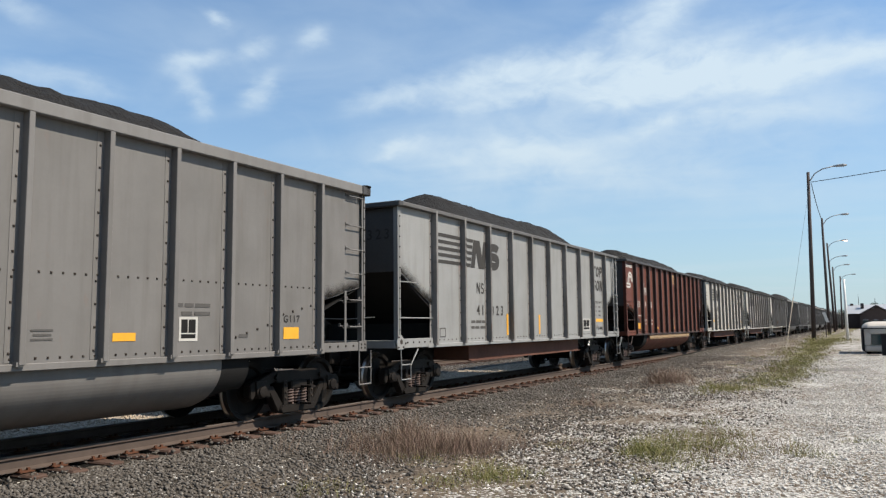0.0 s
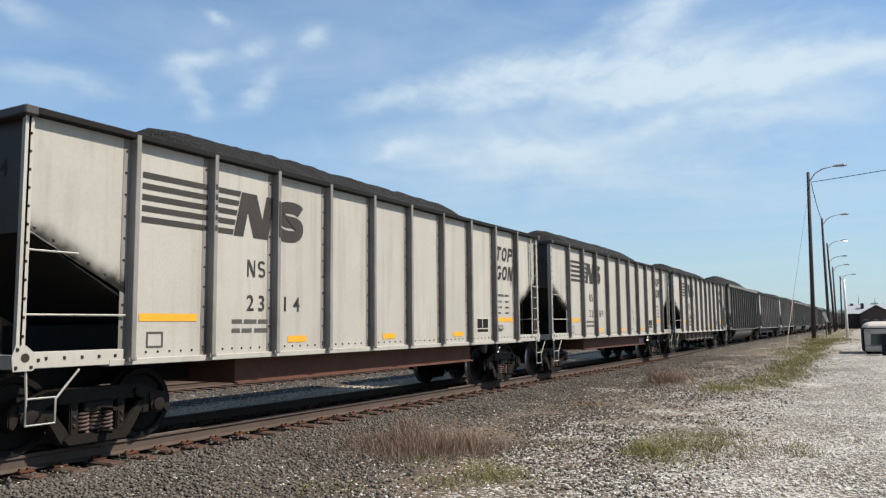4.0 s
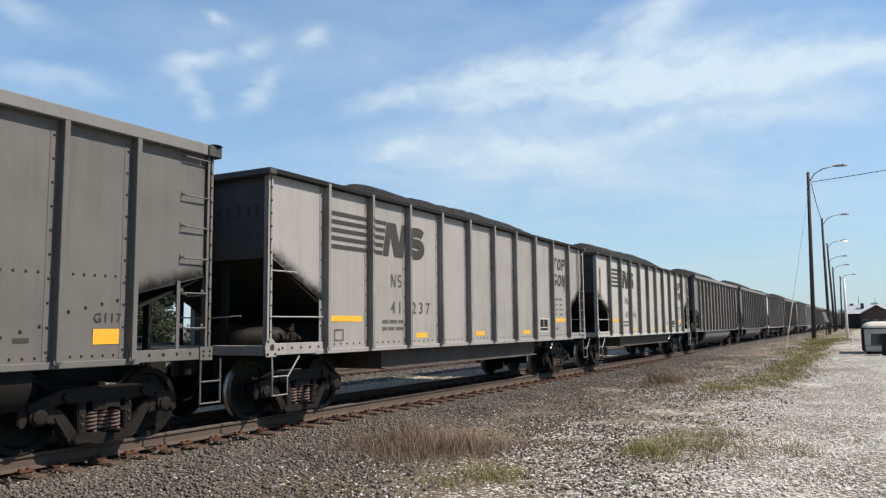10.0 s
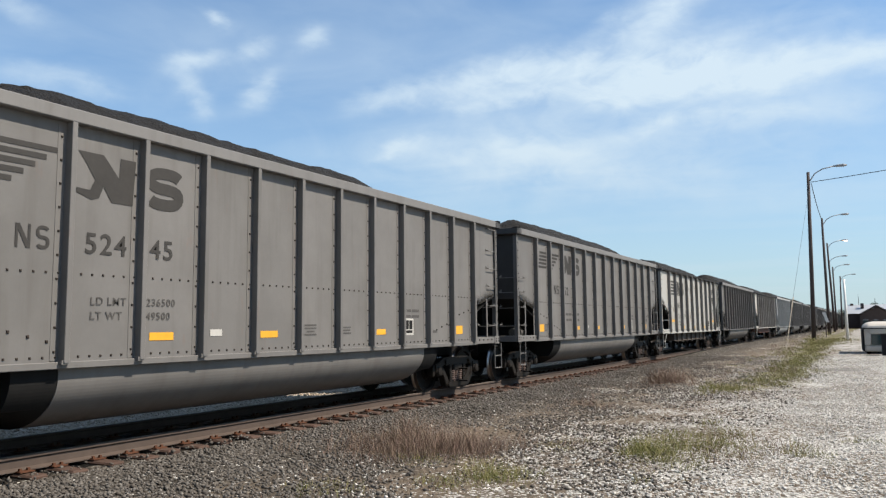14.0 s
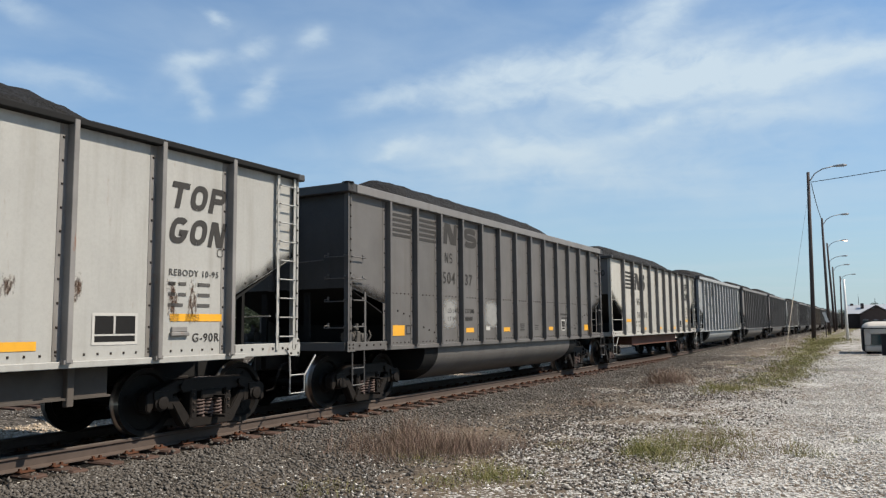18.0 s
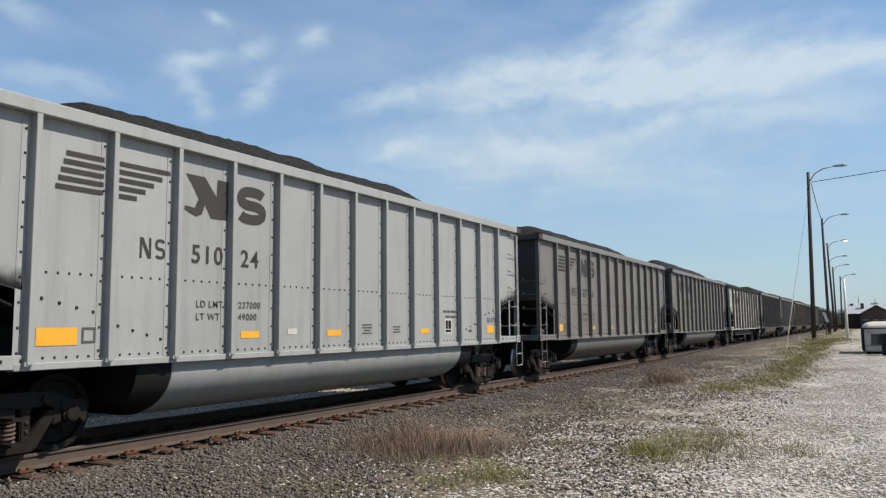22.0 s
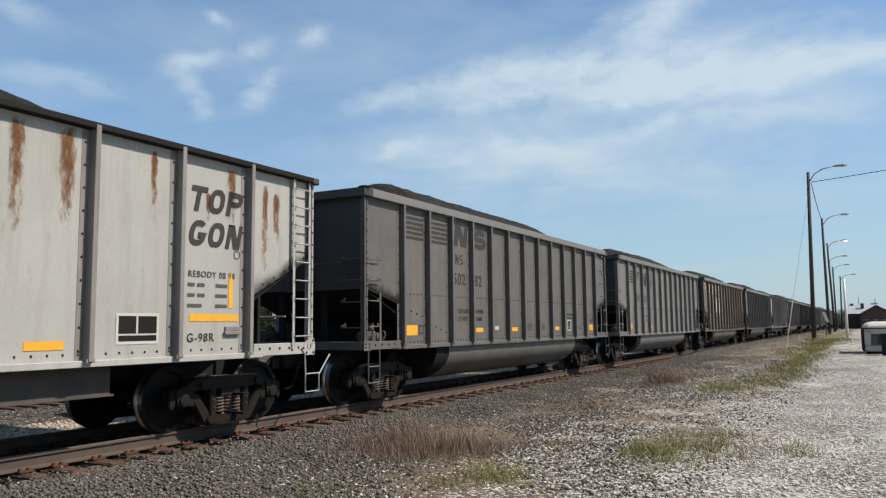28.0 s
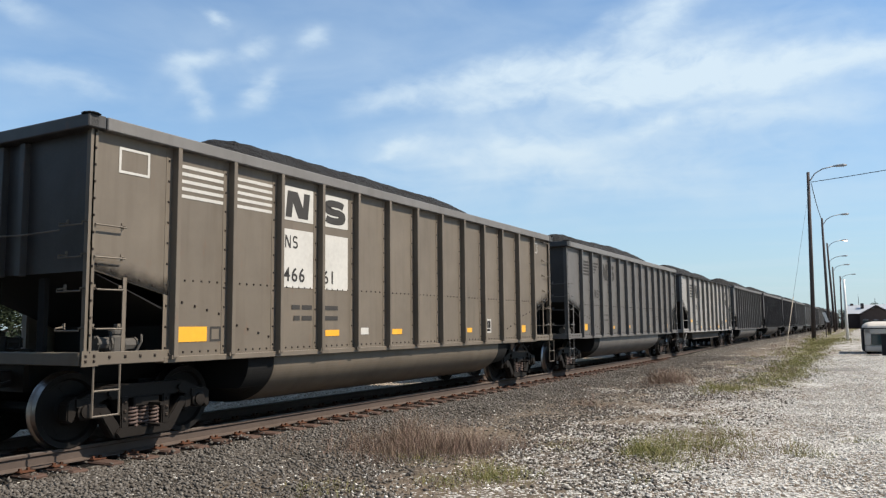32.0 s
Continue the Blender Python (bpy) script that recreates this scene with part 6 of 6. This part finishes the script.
def build_vehicle():
    """A small beige enclosed utility cart seen from behind, with a domed roof and a dark green rear window."""
    root = tagged(new("utility_vehicle"), "small beige utility cart with domed roof, parked on gravel", "vehicle")
    root.location = (0.46, 43.6, ground_height(0.4, 43.6))
    root.rotation_euler = (0, 0, radians(2))
    part("body", mesh("vehicle_body", "beige", lambda bm: (box(bm, -0.78, 0.85, 0, 3.0, 0.1, 0.42, 0.06), box(bm, -0.78, -0.5, 0, 3.0, 0.42, 1.22, 0.03), box(bm, 0.62, 0.85, 0, 3.0, 0.42, 1.22, 0.03), box(bm, -0.78, 0.85, 0.0, 0.1, 0.98, 1.22, 0.02), box(bm, -0.76, 0.82, 2.6, 3.0, 0.4, 1.2, 0.05))), root)
    part("roof", mesh("vehicle_roof", "beige", lambda bm: dome(bm)), root, label="domed faded beige roof")
    part("roof_band", mesh("roof_band", "rubber", lambda bm: box(bm, -0.82, 0.88, -0.03, 3.04, 1.225, 1.275, 0.01)), root, label="dark band under the roof")
    part("rear_window", mesh("rear_window", "teal_glass", lambda bm: box(bm, -0.48, 0.6, 0.03, 0.06, 0.44, 0.96, 0.01)), root, label="dark green rear window")
    part("side_curtain", mesh("side_curtain", "rubber", lambda bm: box(bm, -0.86, -0.79, 0.05, 2.9, 0.12, 1.22, 0.02)), root, label="black side curtain")
    for x in (-0.62, 0.62):
        for y in (0.5, 2.5):
            part("wheel", mesh("vehicle_wheel", "rubber", lambda bm: lathe(bm, [(-0.09, 0.12), (-0.09, 0.2), (-0.06, 0.22), (0.06, 0.22), (0.09, 0.2), (0.09, 0.12)], 18)), root, (x, y, 0.22))
    box_ob = tagged(new("storage_bin", mesh("storage_bin", "rubber", lambda bm: (prism(bm, [(-0.3, 0.0), (0.3, 0.0), (0.36, 0.95), (-0.36, 0.95)], -0.3, 0.3), box(bm, -0.34, 0.34, -0.4, 0.4, 0.95, 1.02, 0.02)))), "black plastic bin standing beside the parked cart", "bin")
    box_ob.location = (0.68, 42.3, ground_height(0.68, 42.3))


def dome(bm):
    prev = None
    for i in range(7):
        a = math.pi / 2 * i / 6
        k, z = math.cos(a) ** 0.6 if i < 6 else 0.45, 1.276 + 0.32 * math.sin(a)
        ring = [bm.verts.new((0.03 + 0.84 * k * sx, 1.5 + (1.52 * k) * sy, z)) for sx, sy in ((-1, -0.8), (-0.8, -1), (0.8, -1), (1, -0.8), (1, 0.8), (0.8, 1), (-0.8, 1), (-1, 0.8))]
        if prev:
            for j in range(8):
                bm.faces.new((prev[j], prev[(j + 1) % 8], ring[(j + 1) % 8], ring[j]))
        else:
            bm.faces.new(ring[::-1])
        prev = ring
    bm.faces.new(prev)


build_vehicle()


def gable(bm, x0, x1, y0, y1, z0, z1, over=0.4):
    """A gabled roof whose ridge runs along x."""
    ym = (y0 + y1) / 2
    prism(bm, [(y0 - over, z0 - 0.15), (ym, z1), (y1 + over, z0 - 0.15), (ym, z1 - 0.3)], x0 - over, x1 + over)


def gable_y(bm, x0, x1, y0, y1, z0, z1, over=0.4):
    xm = (x0 + x1) / 2
    prism(bm, [(x0 - over, z0 - 0.15), (xm, z1), (x1 + over, z0 - 0.15), (xm, z1 - 0.3)], y0 - over, y1 + over, "y")


def build_house():
    """A dark old depot with gabled roofs at the end of the yard road."""
    h = tagged(new("depot_building"), "dark old depot with gabled roofs beyond the gravel yard", "building")
    h.location = (-4.7, 205.0, FAR_Z)
    part("main_wall", mesh("main_wall", "house_wall", lambda bm: prism(bm, [(0, 0), (24, 0), (24, 3.6), (0, 3.6)], 0, 9, "y")), h)
    part("main_roof", mesh("main_roof", "pale_roof", lambda bm: gable(bm, 0, 24, 0, 9, 3.6, 5.6)), h, label="pale metal roof")
    part("wing_wall", mesh("wing_wall", "house_wall", lambda bm: prism(bm, [(2.5, 0), (9.3, 0), (9.3, 3.2), (5.9, 4.95), (2.5, 3.2)], -4.5, 0.2, "y")), h)
    part("wing_roof", mesh("wing_roof", "roof", lambda bm: gable_y(bm, 2.5, 9.3, -4.5, 2.0, 3.3, 5.35)), h)
    for x, y in ((0.9, 4.5), (11.5, 4.5), (3.1, 2.6)):
        part("chimney", mesh("chimney", "house_wall", lambda bm: box(bm, -0.35, 0.35, -0.35, 0.35, 3.4, 5.9, 0.03)), h, (x, y, 0))
    for x in (3.2, 5.2, 7.2):
        w = part("window", mesh("house_window", "teal_glass", lambda bm: box(bm, 0, 0.9, -4.53, -4.5, 0.9, 1.9)), h, (x, 0, 0))
        part("window_frame", mesh("house_frame", "pale_roof", lambda bm: (box(bm, -0.1, 1.0, -4.56, -4.5, 1.9, 2.0), box(bm, -0.1, 1.0, -4.56, -4.5, 0.8, 0.9))), w)
    for x, t in ((-2.5, 8.4), (1.2, 7.6), (4.0, 9.2)):
        m = tagged(new("far_mast", mesh("far_mast%.1f" % t, "wood", lambda bm: rod(bm, [(0, 0, -0.3), (0, 0, t)], [0.12, 0.05], 6))), "thin distant mast behind the depot", "mast")
        m.location = (x, 226.0, FAR_Z)


build_house()


def build_tree(x, y, h, seed, leaves=13000):
    """Tapered trunk, limbs and an uneven crown of many leaf clumps."""
    rng = random.Random(seed)
    root = tagged(new("tree"), "leafy green deciduous tree beyond the tracks", "tree", "trees beyond the tracks")
    root.location = (x, y, ground_height(x, y))
    bm = bmesh.new()
    rod(bm, [(0, 0, -0.2), (0.1, 0, h * 0.3), (0.2, 0.1, h * 0.6), (0.1, 0.2, h * 0.9)], [h * 0.035, h * 0.028, h * 0.018, 0.02], 8)
    tips = []
    for i in range(9):
        z = h * rng.uniform(0.18, 0.7)
        a, l = rng.uniform(0, 6.28), h * rng.uniform(0.2, 0.36)
        tip = Vector((math.cos(a) * l, math.sin(a) * l, z + l * rng.uniform(0.3, 0.8)))
        rod(bm, [(0.12, 0.05, z), tip * 0.5 + Vector((0, 0, z * 0.45)), tip], [h * 0.014, h * 0.009, 0.015], 6)
        tips.append(tip)
    me = bpy.data.meshes.new("trunk")
    bm.to_mesh(me)
    bm.free()
    me.materials.append(M["bark"])
    part("trunk", me, root)
    verts, faces = [], []
    centres = tips + [Vector((rng.uniform(-0.2, 0.2) * h, rng.uniform(-0.2, 0.2) * h, h * rng.uniform(0.0, 0.92))) for _ in range(14)] + [Vector((rng.uniform(-0.35, 0.35) * h, rng.uniform(-0.35, 0.35) * h, h * rng.uniform(0.02, 0.2))) for _ in range(9)]
    for _ in range(leaves):
        c = rng.choice(centres)
        d = Vector((rng.gauss(0, 1), rng.gauss(0, 1), rng.gauss(0, 0.8)))
        p = c + d.normalized() * h * 0.13 * rng.random() ** 0.4
        s = h * rng.uniform(0.009, 0.02)
        u = Vector((rng.gauss(0, 1), rng.gauss(0, 1), rng.gauss(0, 0.6))).normalized()
        v = u.orthogonal().normalized()
        k = len(verts)
        verts += [p - u * s, p + v * s * 0.6, p + u * s, p - v * s * 0.6]
        faces.append((k, k + 1, k + 2, k + 3))
    me = bpy.data.meshes.new("crown")
    me.from_pydata(verts, [], faces)
    me.materials.append(M["leaf"])
    tagged(part("crown", me, root), kind="stuff")


for i, (x, y, h) in enumerate(((-38, 12, 6.5), (-41, 17, 7.5), (-37, 21.5, 6.0), (-40, 26, 7.5), (-38, 30.5, 6.5), (-42, 35, 8.0), (-39, 41, 6.5), (-43, 48, 8.0), (-41, 56, 7.0), (-44, 66, 8.0), (-33, 9.5, 4.4), (-32, 14, 4.0), (-33.5, 18.5, 4.6), (-32, 23, 4.0), (-33, 28, 4.4), (-32.5, 33, 4.0), (-34, 38, 4.6), (-33, 44, 4.2))):
    build_tree(x, y, h, 40 + i)
for i, (x, y, h) in enumerate(((-16, 330, 7.0), (-9, 320, 6.5), (-2, 335, 7.0), (14, 300, 8.5), (22, 290, 10.0), (-24, 350, 8.0), (-5.4, 212, 5.2), (0.6, 222, 6.4), (3.2, 224, 6.0))):
    build_tree(x, y, h, 80 + i, 5000)


# ---------------------------------------------------------------- loose stones and weeds


def scatter(name, count, place, size, mat, label, seed, lift=0.0):
    """Many small angular stones, joined, on the ground. place: an array of x, y."""
    rng = np.random.default_rng(seed)
    base = np.array([(1, 0, 0), (-1, 0, 0), (0, 1, 0), (0, -1, 0), (0, 0, 1), (0, 0, -1)], float)
    tri = np.array([(0, 2, 4), (2, 1, 4), (1, 3, 4), (3, 0, 4), (2, 0, 5), (1, 2, 5), (3, 1, 5), (0, 3, 5)])
    xy = place(rng, count)
    soil = soil_patch(xy[:, 0], xy[:, 1])
    xy = xy[rng.random(len(xy)) > 0.85 * soil]
    n = len(xy)
    s = size[0] + (size[1] - size[0]) * rng.random(n) ** 2
    v = base[None] * (0.65 + 0.7 * rng.random((n, 6, 1))) * np.array([1.0, 0.8, 0.6]) + rng.normal(0, 0.16, (n, 6, 3))
    a, b = rng.random(n) * 6.283, rng.normal(0, 0.5, n)
    ca, sa, cb, sb = np.cos(a), np.sin(a), np.cos(b), np.sin(b)
    x, y, z = v[..., 0], v[..., 1], v[..., 2]
    y, z = y * cb[:, None] - z * sb[:, None], y * sb[:, None] + z * cb[:, None]
    x, y = x * ca[:, None] - y * sa[:, None], x * sa[:, None] + y * ca[:, None]
    gz = np.array([ground_height(px, py) for px, py in xy])
    out = np.stack([x * s[:, None] + xy[:, :1], y * s[:, None] + xy[:, 1:2], z * s[:, None] + (gz + s * 0.3 + lift)[:, None]], -1).reshape(-1, 3)
    f = (tri[None] + 6 * np.arange(n)[:, None, None]).reshape(-1, 3)
    me = bpy.data.meshes.new(name)
    me.vertices.add(len(out))
    me.vertices.foreach_set("co", out.astype(np.float32).ravel())
    me.loops.add(f.size)
    me.loops.foreach_set("vertex_index", f.astype(np.int32).ravel())
    me.polygons.add(len(f))
    me.polygons.foreach_set("loop_start", np.arange(0, f.size, 3, dtype=np.int32))
    me.update(calc_edges=True)
    me.materials.append(M[mat])
    tagged(new(name, me), label, "stones", kind="stuff")


def patchy(x, y):
    """A slow wobble, for borders that wander."""
    return np.sin(x * 1.7 + y * 0.6) * 0.5 + np.sin(x * 0.7 - y * 1.1 + 1.3) * 0.5 + np.sin(y * 0.37 + x * 2.9) * 0.4


def soil_patch(x, y):
    """1 where bare soil shows between the stones of the middle strip, 0 elsewhere."""
    m = np.sin(x * 1.3 + y * 0.8 + 0.4) + np.sin(x * 2.3 - y * 1.1 + 2.0) * 0.7 + np.sin(y * 2.1 + x * 0.6) * 0.5 + np.sin(x * 4.7 + y * 3.9) * 0.35 + np.sin(y * 6.1 - x * 5.3 + 1.0) * 0.3
    zone = np.clip((x + 6.9) / 0.8, 0, 1) * np.clip((-1.9 - x) / 0.5, 0, 1)
    return np.clip((m - 0.15) / 0.7, 0, 1) * zone


def ballast_place(rng, n):
    y = 3.8 + 36 * rng.random(n) ** 1.7
    x = -8.2 + 6.6 * rng.random(n) ** 1.3
    keep = rng.random(n) < np.clip(1.1 - (x + 6.4) * 0.2 + patchy(x, y) * 0.2, 0.1, 1)
    return np.stack([x, y], 1)[keep]


def lime_place(rng, n):
    y = 5.5 + 36 * rng.random(n) ** 1.6
    x = -6.8 + 10.0 * rng.random(n)
    share = np.interp(x + patchy(x, y) * 0.35, (-6.8, -5.2, -4.2, -2.4, -1.7), (0.03, 0.12, 0.55, 0.6, 1.0))
    return np.stack([x, y], 1)[rng.random(n) < share]


def cess_place(rng, n):
    return np.stack([-13.9 + 3.1 * rng.random(n), 3 + 34 * rng.random(n) ** 1.4], 1)


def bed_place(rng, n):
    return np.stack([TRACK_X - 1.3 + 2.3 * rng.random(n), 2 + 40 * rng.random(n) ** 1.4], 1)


scatter("ballast_stones", 85000, ballast_place, (0.011, 0.038), "ballast", "grey angular ballast stones beside the rails", 1)
scatter("gravel_stones", 90000, lime_place, (0.009, 0.028), "gravel", "white limestone gravel on the yard ground", 2)
scatter("shoulder_stones", 500, lambda rng, n: np.stack([-8.62 + 0.5 * rng.random(n) ** 0.6, 3 + 30 * rng.random(n) ** 1.5], 1), (0.016, 0.04), "ballast", "ballast stones spilled over the tie ends", 7, 0.045)
scatter("cess_stones", 16000, cess_place, (0.016, 0.045), "cess", "pale limestone ballast stones between the two tracks", 3)
scatter("second_bed_stones", 8000, lambda rng, n: np.stack([-18.6 + 4.8 * rng.random(n), 3 + 40 * rng.random(n) ** 1.3], 1), (0.016, 0.045), "ballast", "dusty grey ballast stones round the second track", 8)
scatter("bed_stones", 9000, bed_place, (0.014, 0.035), "shaded_ballast", "ballast stones between the ties, coloured near black for the train's shade", 4)


def blades(spots, seed, mat, name, label, stuff=True):
    """Grass blades: spots are (x, y, spread x, spread y, count, height)."""
    rng = random.Random(seed)
    verts, faces = [], []
    for sx, sy, wx, wy, count, tall in spots:
        clumps = [(rng.gauss(sx, wx * 1.15), rng.gauss(sy, wy * 1.8 + 0.1), rng.uniform(0.25, 1.0)) for _ in range(max(5, count // 40))]
        for _ in range(count):
            cx, cy, ch = rng.choice(clumps)
            x, y = rng.gauss(cx, 0.06 + wx * 0.2), rng.gauss(cy, 0.06 + wx * 0.2)
            h = tall * ch * rng.betavariate(1.2, 1.7) * 1.25
            a = rng.uniform(0, 6.283)
            k2 = h * rng.uniform(0.1, 1.5)
            lx, ly = math.cos(a) * k2, math.sin(a) * k2
            w = rng.uniform(0.0012, 0.0032) * (1 + max(0, y - 12) * 0.04)
            z = ground_height(x, y) - 0.01
            px, py = -math.sin(a + 0.6) * w, math.cos(a + 0.6) * w
            k = len(verts)
            verts += [(x - px, y - py, z), (x + px, y + py, z), (x + lx * 0.4 - px * 0.7, y + ly * 0.4 - py * 0.7, z + h * 0.65), (x + lx * 0.4 + px * 0.7, y + ly * 0.4 + py * 0.7, z + h * 0.65), (x + lx, y + ly, z + h)]
            faces += [(k, k + 1, k + 3, k + 2), (k + 2, k + 3, k + 4)]
    me = bpy.data.meshes.new(name)
    me.from_pydata(verts, [], faces)
    me.materials.append(M[mat])
    tagged(new(name, me), label, "grass" if mat == "grass" else "weeds", kind="stuff")


blades(DRY_SPOTS, 5, "dry_grass", "dry_weeds", "dry reddish-brown weeds growing through the ballast")
blades(GREEN_SPOTS, 6, "grass", "green_grass", "patchy yellow-green grass along the gravel edge")


# ---------------------------------------------------------------- things in transit


def motions():
    """The train runs towards and past the camera, slowing a little; every wheelset rolls with it."""
    for car, coal, s in TRAIN:
        for ob in (car, coal):
            walk(ob, [(t, pose(TRACK_X, s - run(t), 0)) for t in range(0, 33, 2)])
    for side, wheels in ROLLERS.items():
        first = wheels[0]
        rows = []
        for i in range(481):
            t = i / 15
            rows.append((t, pose(0, side * 0.89, WHEEL_R, math.degrees(run(t) / WHEEL_R), 0, 0)))
        walk(first, rows)
        for w in wheels[1:]:
            w.rotation_mode = "QUATERNION"
            keys = w.animation_data_create()
            keys.action = first.animation_data.action
            keys.action_slot = first.animation_data.action_slot


motions()
